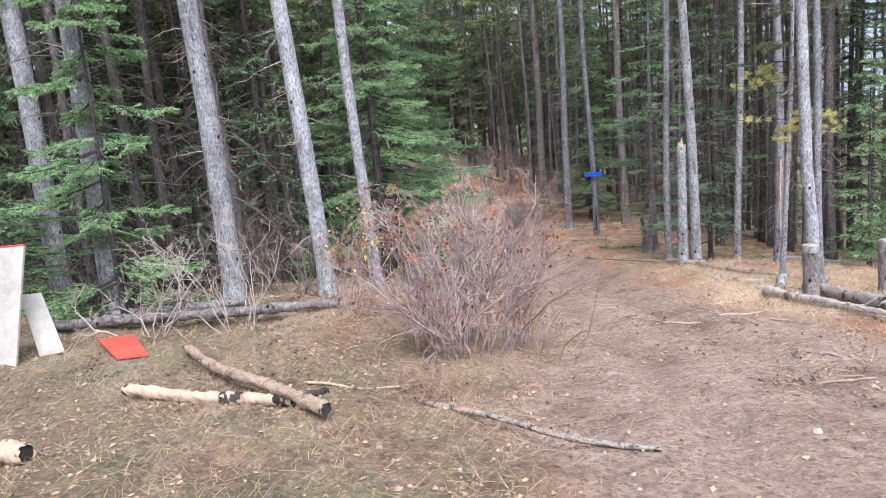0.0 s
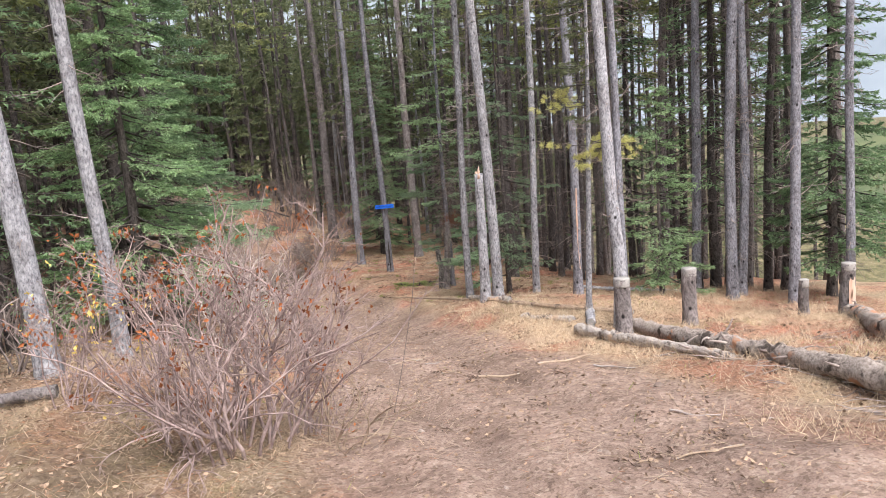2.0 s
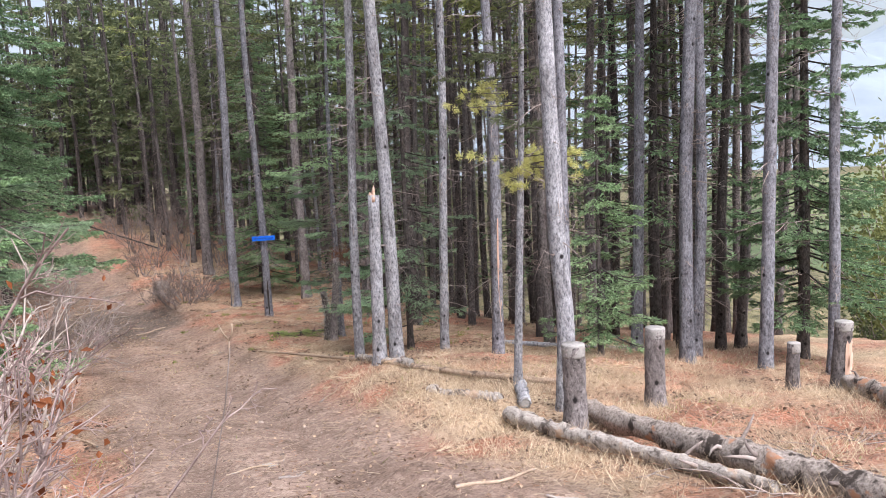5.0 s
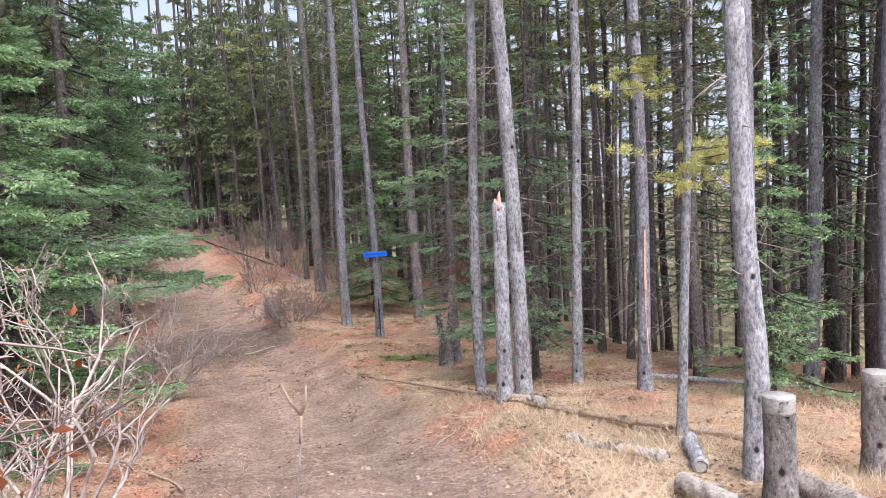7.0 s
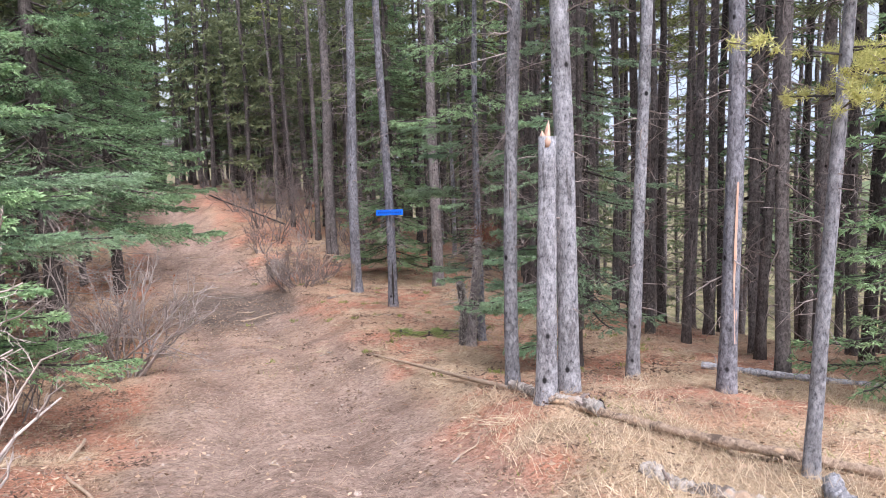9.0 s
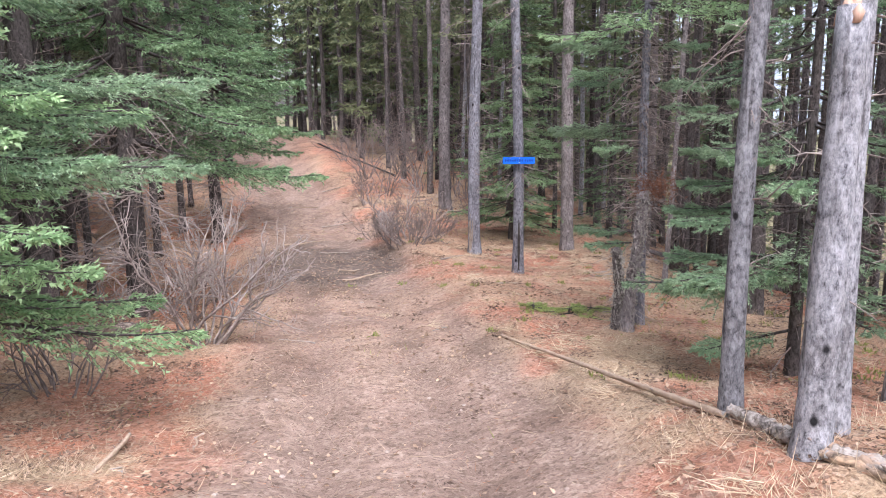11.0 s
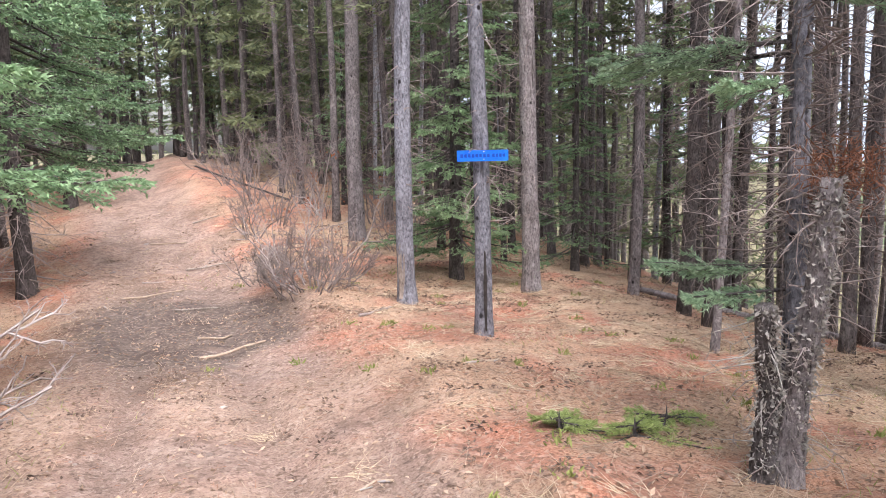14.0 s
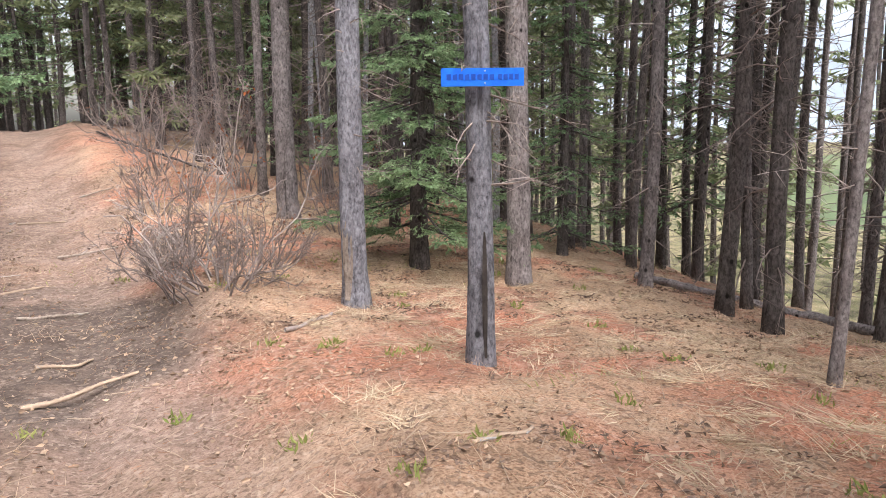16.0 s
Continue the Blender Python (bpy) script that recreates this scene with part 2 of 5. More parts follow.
def soil(n, l):
    def mask(name):
        a = n.new("ShaderNodeAttribute")
        a.attribute_name = name
        return a.outputs["Fac"]
    v = coords(n, l)
    fine, mid, wide = grain(n, l, v, 70, 6, .7), grain(n, l, v, 11, 5, .65), grain(n, l, v, 1.3, 4)
    dirt = ramp(n, l, mid, ((.3, (.215, .158, .132)), (.55, (.365, .272, .228)), (.75, (.5, .395, .335))))
    needles = ramp(n, l, mid, ((.28, (.19, .095, .068)), (.5, (.4, .22, .16)), (.72, (.55, .36, .28))))
    straw = ramp(n, l, fine, ((.3, (.27, .2, .13)), (.5, (.46, .36, .25)), (.7, (.64, .54, .4))))
    # dark soil of the damp trail patch, also mixed into the far floor
    damp_and_far_soil = ramp(n, l, mid, ((.3, (.085, .068, .06)), (.7, (.215, .172, .15))))
    patch = ramp(n, l, grain(n, l, v, 2.6, 4, .6), ((.42, (0, 0, 0)), (.6, (1, 1, 1))))
    needles = mix(n, l, patch, needles, ramp(n, l, fine, ((.3, (.23, .105, .068)), (.5, (.44, .2, .13)), (.72, (.6, .34, .25)))))
    colour = mix(n, l, mask("straw"), needles, straw)
    colour = mix(n, l, mask("trail"), colour, dirt)
    # compacted soil of the ruts, also the painted shading along the right bank
    packed_and_shade = ramp(n, l, fine, ((.3, (.165, .12, .1)), (.7, (.33, .25, .212))))
    half = n.new("ShaderNodeMath")
    half.operation = "MULTIPLY"
    half.inputs[1].default_value = .75
    l.new(mask("rut_and_edge"), half.inputs[0])
    colour = mix(n, l, half.outputs[0], colour, packed_and_shade)
    colour = mix(n, l, mask("damp_and_far"), colour, damp_and_far_soil)
    turf = ramp(n, l, wide, ((.35, (.07, .075, .04)), (.5, (.15, .15, .075)), (.65, (.22, .19, .11))))
    # olive-grey foreground soil, also painted as shade on the floor behind the log
    trodden_and_shade = ramp(n, l, mid, ((.3, (.085, .076, .054)), (.55, (.17, .155, .112)), (.75, (.3, .27, .21))))
    moss = ramp(n, l, grain(n, l, v, 3.4, 5, .65), ((.5, (0, 0, 0)), (.66, (.8, .8, .8))))
    trodden_and_shade = mix(n, l, moss, trodden_and_shade, ramp(n, l, fine, ((.3, (.085, .095, .045)), (.7, (.25, .255, .14)))))
    colour = mix(n, l, mask("front"), colour, trodden_and_shade)
    colour = mix(n, l, mask("meadow"), colour, turf)
    cell = n.new("ShaderNodeTexVoronoi")
    cell.inputs["Scale"].default_value = 42
    l.new(coords(n, l), cell.inputs["Vector"])
    chip = n.new("ShaderNodeSeparateColor")
    l.new(cell.outputs["Color"], chip.inputs[0])
    lighter = ramp(n, l, chip.outputs[0], ((.84, (0, 0, 0)), (.88, (1, 1, 1))))
    darker = ramp(n, l, chip.outputs[1], ((.82, (0, 0, 0)), (.88, (1, 1, 1))))
    soft_light = n.new("ShaderNodeMath")
    soft_light.operation = "MULTIPLY"
    soft_light.inputs[1].default_value = .24
    l.new(lighter, soft_light.inputs[0])
    soft_dark = n.new("ShaderNodeMath")
    soft_dark.operation = "MULTIPLY"
    soft_dark.inputs[1].default_value = .5
    l.new(darker, soft_dark.inputs[0])
    colour = mix(n, l, soft_light.outputs[0], colour, (.62, .53, .45))
    colour = mix(n, l, soft_dark.outputs[0], colour, (.12, .085, .065))
    speck = ramp(n, l, fine, ((.33, (.55, .5, .48)), (.5, (1, 1, 1)), (.68, (1.15, 1.12, 1.08))))
    m = n.new("ShaderNodeMix")
    m.data_type, m.blend_type = "RGBA", "MULTIPLY"
    m.inputs[0].default_value = .8
    l.new(colour, m.inputs[6]), l.new(speck, m.inputs[7])
    tone = ramp(n, l, wide, ((.3, (.66, .63, .61)), (.5, (.98, .97, .96)), (.68, (1.14, 1.14, 1.14))))
    m2 = n.new("ShaderNodeMix")
    m2.data_type, m2.blend_type = "RGBA", "MULTIPLY"
    m2.inputs[0].default_value = 1
    l.new(m.outputs[2], m2.inputs[6]), l.new(tone, m2.inputs[7])
    return m2.outputs[2], fine, .9, .018


ground_mat = material("forest_floor", soil, .95)

# ---- mesh tools ----


class Soup:
    """Triangles gathered into one mesh."""

    def __init__(self):
        self.verts, self.faces, self.count = [], [], 0

    def add(self, verts, faces):
        self.verts.append(np.asarray(verts, float).reshape(-1, 3))
        self.faces.append(np.asarray(faces, int).reshape(-1, 3) + self.count)
        self.count += len(self.verts[-1])

    def mesh(self, name, smooth=True):
        data = bpy.data.meshes.new(name)
        v, f = np.concatenate(self.verts), np.concatenate(self.faces)
        data.vertices.add(len(v))
        data.vertices.foreach_set("co", v.ravel())
        data.loops.add(f.size)
        data.loops.foreach_set("vertex_index", f.ravel())
        data.polygons.add(len(f))
        data.polygons.foreach_set("loop_start", np.arange(0, f.size, 3))
        data.polygons.foreach_set("use_smooth", np.full(len(f), smooth))
        data.update(calc_edges=True)
        data.validate()
        return data


def part(name, soup, mat, parent=None, label="", smooth=True):
    """Links a soup as one mesh object, under a thing where one is given."""
    data = soup.mesh(name, smooth) if isinstance(soup, Soup) else soup
    if not data.materials:
        data.materials.append(mat)
    ob = new(name, data)
    if parent is not None:
        ob.parent = parent
    return tagged(ob, label)


def tube(soup, path, radii, sides=8, rough=0.0, rng=None, caps=True):
    """A tapered tube along a path, with uneven rings."""
    path, radii = np.asarray(path, float), np.asarray(radii, float)
    k = len(path)
    way = np.gradient(path, axis=0)
    way /= np.linalg.norm(way, axis=1)[:, None] + 1e-9
    aid = np.array((1.0, 0, 0)) if abs(way[0][0]) < .8 else np.array((0, 1.0, 0))
    u = np.cross(way, aid)
    u /= np.linalg.norm(u, axis=1)[:, None] + 1e-9
    w = np.cross(way, u)
    a = np.linspace(0, 2 * np.pi, sides, endpoint=False)
    r = radii[:, None] * np.ones(sides)[None]
    if rough:
        r = r * (1 + rough * rng.standard_normal((k, sides)))
    v = path[:, None] + r[..., None] * (np.cos(a)[None, :, None] * u[:, None] + np.sin(a)[None, :, None] * w[:, None])
    i, j = np.meshgrid(np.arange(k - 1), np.arange(sides), indexing="ij")
    p, q = i * sides + j, i * sides + (j + 1) % sides
    f = np.concatenate([np.stack([p, q, q + sides], -1).reshape(-1, 3), np.stack([p, q + sides, p + sides], -1).reshape(-1, 3)])
    v = v.reshape(-1, 3)
    if caps:
        v = np.concatenate([v, path[:1], path[-1:]])
        ring = np.arange(sides)
        f = np.concatenate([f, np.stack([(ring + 1) % sides, ring, np.full(sides, k * sides)], -1),
                            np.stack([ring + (k - 1) * sides, (ring + 1) % sides + (k - 1) * sides, np.full(sides, k * sides + 1)], -1)])
    soup.add(v, f)


def sticks(soup, a, b, ra, rb):
    """Many thin three-sided sticks from a to b at once."""
    a, b = np.asarray(a, float), np.asarray(b, float)
    k = len(a)
    if not k:
        return
    way = b - a
    way /= np.linalg.norm(way, axis=1)[:, None] + 1e-9
    u = np.cross(way, np.array((.3, .2, .93)))
    u /= np.linalg.norm(u, axis=1)[:, None] + 1e-9
    w = np.cross(way, u)
    ra, rb = np.broadcast_to(ra, k)[:, None], np.broadcast_to(rb, k)[:, None]
    v = np.zeros((k, 6, 3))
    for s in range(3):
        c, d = math.cos(s * 2.094), math.sin(s * 2.094)
        v[:, s], v[:, s + 3] = a + ra * (c * u + d * w), b + rb * (c * u + d * w)
    f = np.array([(0, 1, 4), (0, 4, 3), (1, 2, 5), (1, 5, 4), (2, 0, 3), (2, 3, 5)])
    soup.add(v, (f[None] + 6 * np.arange(k)[:, None, None]))


def blades(soup, base, way, length, width, rng):
    """Thin pointed blades (needles, grass) from base along way."""
    k = len(base)
    if not k:
        return
    way = way / (np.linalg.norm(way, axis=1)[:, None] + 1e-9)
    side = np.cross(way, rng.standard_normal((k, 3)))
    side /= np.linalg.norm(side, axis=1)[:, None] + 1e-9
    length, width = np.broadcast_to(length, k)[:, None], np.broadcast_to(width, k)[:, None]
    v = np.stack([base - side * width / 2, base + side * width / 2, base + way * length], 1)
    soup.add(v, np.arange(3 * k).reshape(-1, 3))


def leaves(soup, base, way, length, width, rng):
    """Folded diamond leaves, two triangles each."""
    k = len(base)
    way = way / (np.linalg.norm(way, axis=1)[:, None] + 1e-9)
    side = np.cross(way, rng.standard_normal((k, 3)))
    side /= np.linalg.norm(side, axis=1)[:, None] + 1e-9
    up = np.cross(side, way)
    length, width = np.broadcast_to(length, k)[:, None], np.broadcast_to(width, k)[:, None]
    mid = base + way * length * .45 + up * width * .25
    v = np.stack([base, mid - side * width / 2, base + way * length, mid + side * width / 2], 1)
    f = np.array([(0, 1, 2), (0, 2, 3)])
    soup.add(v, f[None] + 4 * np.arange(k)[:, None, None])


def lattice(x, y, seed):
    """Smooth value noise, 0 to 1."""
    i, j = np.floor(x).astype(int), np.floor(y).astype(int)
    u, v = x - i, y - j
    u, v = u * u * (3 - 2 * u), v * v * (3 - 2 * v)

    def h(a, b):
        s = np.sin(a * 127.1 + b * 311.7 + seed * 74.7) * 43758.5453
        return s - np.floor(s)
    return (h(i, j) * (1 - u) + h(i + 1, j) * u) * (1 - v) + (h(i, j + 1) * (1 - u) + h(i + 1, j + 1) * u) * v


# ---- the lie of the land ----
def curve(v, xs, ys):
    """Smooth curve through a few knots."""
    xs, ys = np.array(xs, float), np.array(ys, float)
    m = np.gradient(ys, xs)
    v = np.clip(v, xs[0], xs[-1])
    i = np.clip(np.searchsorted(xs, v, side="right") - 1, 0, len(xs) - 2)
    h = xs[i + 1] - xs[i]
    t = (v - xs[i]) / h
    return ((2*t**3 - 3*t**2 + 1) * ys[i] + (t**3 - 2*t**2 + t) * h * m[i] + (3*t**2 - 2*t**3) * ys[i + 1] + (t**3 - t**2) * h * m[i + 1])


def step(v, a, b):
    t = np.clip((v - a) / (b - a), 0, 1)
    return t * t * (3 - 2 * t)


def trail_x(y):
    return curve(y, (-12, 0, 5, 12, 16, 21, 26, 32, 38, 48), (3.0, 2.3, 2.3, 2.2, 1.9, 1.2, .2, -1.3, -2.8, -4.0))


def trail_z(y):
    return curve(y, (-40, -12, 0, 3, 5.5, 8, 11.5, 13.7, 16.5, 19, 21, 24.7, 30, 38, 46, 70), (.9, .8, .45, .2, -.1, -.42, -.97, -1.33, -1.5, -1.65, -1.74, -1.62, -1.05, -.25, -.1, -.8))


def ground_z(x, y):
    """Height of the forest floor."""
    x, y = np.asarray(x, float), np.asarray(y, float)
    d = x - trail_x(y)
    z = trail_z(y)
    z = z + (.3 - .06 * step(y, 14, 17)) * step(d, .7, 1.7) * step(y, 8, 12.5) - .09 * np.clip(d - 1.7, 0, 6) * step(y, 5, 9)
    z = z + .6 * step(-d, 1.2, 3.3) * step(y, 2.5, 9) * (1 - step(y, 10.5, 15)) - .1 * step(-d, .9, 2) * step(y, 12, 16)
    edge = 7.5 - 2.3 * step(y, 13, 20)
    return z - 5.5 * step(d, edge, edge + 18)


def relief(x, y):
    """The floor with its small unevenness."""
    d = np.abs(x - trail_x(y))
    off = step(d, .8, 1.6)
    near = 1 - step(np.hypot(x - 2, y - 14), 40, 120)
    bumps = (lattice(x * 1.1, y * 1.1, 1) - .5) * (.05 + .09 * off) + (lattice(x * 3.7, y * 3.7, 2) - .5) * (.03 + .035 * off) + (lattice(x * 7, y * 7, 3) - .5) * .028
    rut_and_edge = -.055 * np.exp(-((d - .46) / .17) ** 2) + .02 * np.exp(-((d - .85) / .16) ** 2)
    return ground_z(x, y) + (bumps + rut_and_edge) * near


def floor_at(x, y):
    return float(relief(np.array([float(x)]), np.array([float(y)]))[0])


def spread(lo, hi, fine, limit):
    """Even steps between lo and hi, then ever wider ones out to the limit."""
    mid = list(np.arange(lo, hi, fine))
    size, a, b = fine, lo, mid[-1]
    left, right = [], []
    while a > -limit:
        size *= 1.22
        a, b = a - size, b + size
        left.append(a), right.append(b)
    return np.array(left[::-1] + mid + right)


def masks(x, y):
    d = x - trail_x(y)
    n = lattice(x * .9, y * .9, 5) * .6 + lattice(x * 2.7, y * 2.7, 6) * .4
    half = 1.25 + .5 * (1 - step(y, 4, 9)) + .35 * (n - .5) * 2
    trail = 1 - step(np.abs(d), half - .35, half + .35)
    trail = trail * (1 - .32 * step(y, 13, 18) * step(n, .35, .6))
    straw = np.clip((n - .38) * 3.2, 0, 1) * (.62 + .38 * (1 - step(y, 13, 18)))
    straw = np.maximum(straw, .9 * (1 - step(np.abs(d - 1.7), .5, 1.3)) * step(y, 6, 9) * (1 - step(y, 15.5, 18)) * step(n, .3, .5))
    straw = np.maximum(straw, .8 * step(d, 2.2, 3.6) * step(y, 14, 17) * step(n, .3, .55))
    straw = straw * (1 - .5 * (1 - step(y, 5, 7.5)) * (1 - step(d, -1, 1)))
    damp_and_far = np.clip(3.2 * np.exp(-(((d - .1) / .95) ** 2 + ((y - 21.9) / 1.6) ** 2)), 0, 1) * step(n, .12, .4)
    # from y 33 on the floor is evenly mixed towards the dark soil colour
    damp_and_far = np.maximum(damp_and_far, .55 * step(y, 33, 38))
    meadow = np.maximum(step(d, 9.5, 15), step(y, 60, 90))
    front = (1 - step(y, 5.5, 9)) * (1 - trail) * (.6 + .4 * lattice(x * 1.7, y * 1.7, 9)) * (1 - step(d, 0, 3))
    # left floor under the pines: its shadow is painted with the dark foreground soil
    front = np.maximum(front, .85 * (1 - step(d, -4.2, -2.8)) * (1 - step(y, 10, 13)))
    m = lattice(x * 1.6, y * .5, 12)
    # two wheel ruts, plus the bank's shading as a dark strip at d 1.02
    rut_and_edge = (np.exp(-((np.abs(d) - .46) / .2) ** 2) * (.35 + .65 * m) + .8 * np.exp(-((d - 1.02) / .16) ** 2) * step(y, 8, 12) * step(m, .25, .6)) * (1 - .5 * step(y, 24, 30))
    return trail, straw, damp_and_far, meadow, front, np.clip(rut_and_edge, 0, 1)


xs, ys = spread(-6, 9, .085, 2600), spread(-1, 27, .085, 2600)
gx, gy = np.meshgrid(xs, ys)
gz = relief(gx, gy) - 24 * step(gx - trail_x(gy), 26, 170)
floor_soup = Soup()
idx = np.arange(gx.size).reshape(gx.shape)
p00, p10, p01, p11 = idx[:-1, :-1].ravel(), idx[:-1, 1:].ravel(), idx[1:, :-1].ravel(), idx[1:, 1:].ravel()
floor_soup.add(np.stack([gx, gy, gz], -1), np.concatenate([np.stack([p00, p10, p11], -1), np.stack([p00, p11, p01], -1)]))
ground = part("ground", floor_soup, ground_mat)
tagged(ground, "forest floor of brown dirt trail, orange pine needles and straw", "ground", kind="structure")
for mask_name, values in zip(("trail", "straw", "damp_and_far", "meadow", "front", "rut_and_edge"), masks(gx.ravel(), gy.ravel())):
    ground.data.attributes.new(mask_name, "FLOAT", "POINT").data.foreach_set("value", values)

def surface(x, y):
    """Height of the floor mesh itself."""
    i = np.clip(np.searchsorted(xs, x) - 1, 0, len(xs) - 2)
    j = np.clip(np.searchsorted(ys, y) - 1, 0, len(ys) - 2)
    u, v = (x - xs[i]) / (xs[i + 1] - xs[i]), (y - ys[j]) / (ys[j + 1] - ys[j])
    a, b, c, d = gz[j, i], gz[j, i + 1], gz[j + 1, i], gz[j + 1, i + 1]
    return np.where(u > v, a + u * (b - a) + v * (d - b), a + v * (c - a) + u * (d - c))


# far hills beyond the valley
for hill_name, mat, near, far, lift, az0, az1, text, seed in (
        ("backdrop_hill", hill_green, 150, 330, 26, 34, 100, "green wooded hillside across the valley", 3),
        ("backdrop_mountain", hill_haze_blue, 1100, 2000, 290, 5, 120, "mountain ridge far beyond the valley, tinted blue-grey for haze", 8)):
    soup = Soup()
    az, rr = np.meshgrid(np.radians(np.linspace(az0, az1, 120)), np.linspace(near, far, 30))
    x, y = rr * np.sin(az), rr * np.cos(az)
    t = (rr - near) / (far - near)
    z = -34 + lift * np.sin(np.clip(t * 1.6, 0, 1.57)) * (.55 + .6 * lattice(az * 6, t * 2, seed) + .08 * lattice(az * 60, t * 14, seed)) * np.sin(np.clip((az - az.min()) * 6, 0, 1.57))
    idx = np.arange(x.size).reshape(x.shape)
    p00, p10, p01, p11 = idx[:-1, :-1].ravel(), idx[:-1, 1:].ravel(), idx[1:, :-1].ravel(), idx[1:, 1:].ravel()
    soup.add(np.stack([x, y, z], -1), np.concatenate([np.stack([p00, p10, p11], -1), np.stack([p00, p11, p01], -1)]))
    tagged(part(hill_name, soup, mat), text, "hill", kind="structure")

# ---- trees ----


def trunk_line(height, rng, lean=(0, 0), sway=.05, rings=22):
    """The middle of a trunk, closer rings near the foot."""
    s = np.linspace(0, 1, rings) ** 1.5
    z = s * height
    ph = rng.uniform(0, 6.28, 2)
    x = lean[0] * z + sway * (np.sin(z * .9 + ph[0]) - math.sin(ph[0]))
    y = lean[1] * z + sway * (np.sin(z * .8 + ph[1]) - math.sin(ph[1]))
    return np.stack([x, y, z - .12 * (s == 0)], -1)


def along(line, z):
    return np.stack([np.interp(z, line[:, 2], line[:, 0]), np.interp(z, line[:, 2], line[:, 1]), z], -1)


def add_trunk(tree, line, radius, mat, rng, sides=10, top=.25, label=""):
    z = line[:, 2]
    r = radius * (1 - (1 - top) * np.clip(z / line[-1, 2], 0, 1)) * (1 + .38 * np.exp(-np.maximum(z, 0) / .13))
    soup = Soup()
    tube(soup, line, r, sides, .035, rng)
    return part("trunk", soup, mat, tree, label)


def dead_twigs(tree, line, radius, lo, hi, count, reach, mat, rng, fine=True):
    """Bare, broken lower limbs with side twigs."""
    soup = Soup()
    z = rng.uniform(lo, hi, count)
    a = rng.uniform(0, 6.28, count)
    root = along(line, z)
    out = np.stack([np.cos(a), np.sin(a), rng.normal(-.1, .3, count)], -1)
    size = reach * rng.uniform(.15, 1, count) ** 1.4
    prev, ra = root, np.minimum(radius, .07) * .07 + size * .006
    way = out
    for k in range(3):
        way = way + np.stack([rng.normal(0, .2, count), rng.normal(0, .2, count), rng.normal(-.12, .2, count)], -1)
        way /= np.linalg.norm(way, axis=1)[:, None]
        nxt = prev + way * size[:, None] / 3
        sticks(soup, prev, nxt, ra * (1 - k * .3), ra * (.72 - k * .3))
        if fine:
            for _ in range(2):
                t = rng.uniform(0, 1, (count, 1))
                b = prev * (1 - t) + nxt * t
                off = way * .5 + rng.normal(0, .6, (count, 3))
                off /= np.linalg.norm(off, axis=1)[:, None]
                sticks(soup, b, b + off * size[:, None] * rng.uniform(.1, .35, (count, 1)), ra * .4, ra * .12)
        prev = nxt
    return tagged(part("deadwood", soup, mat, tree), kind="stuff")


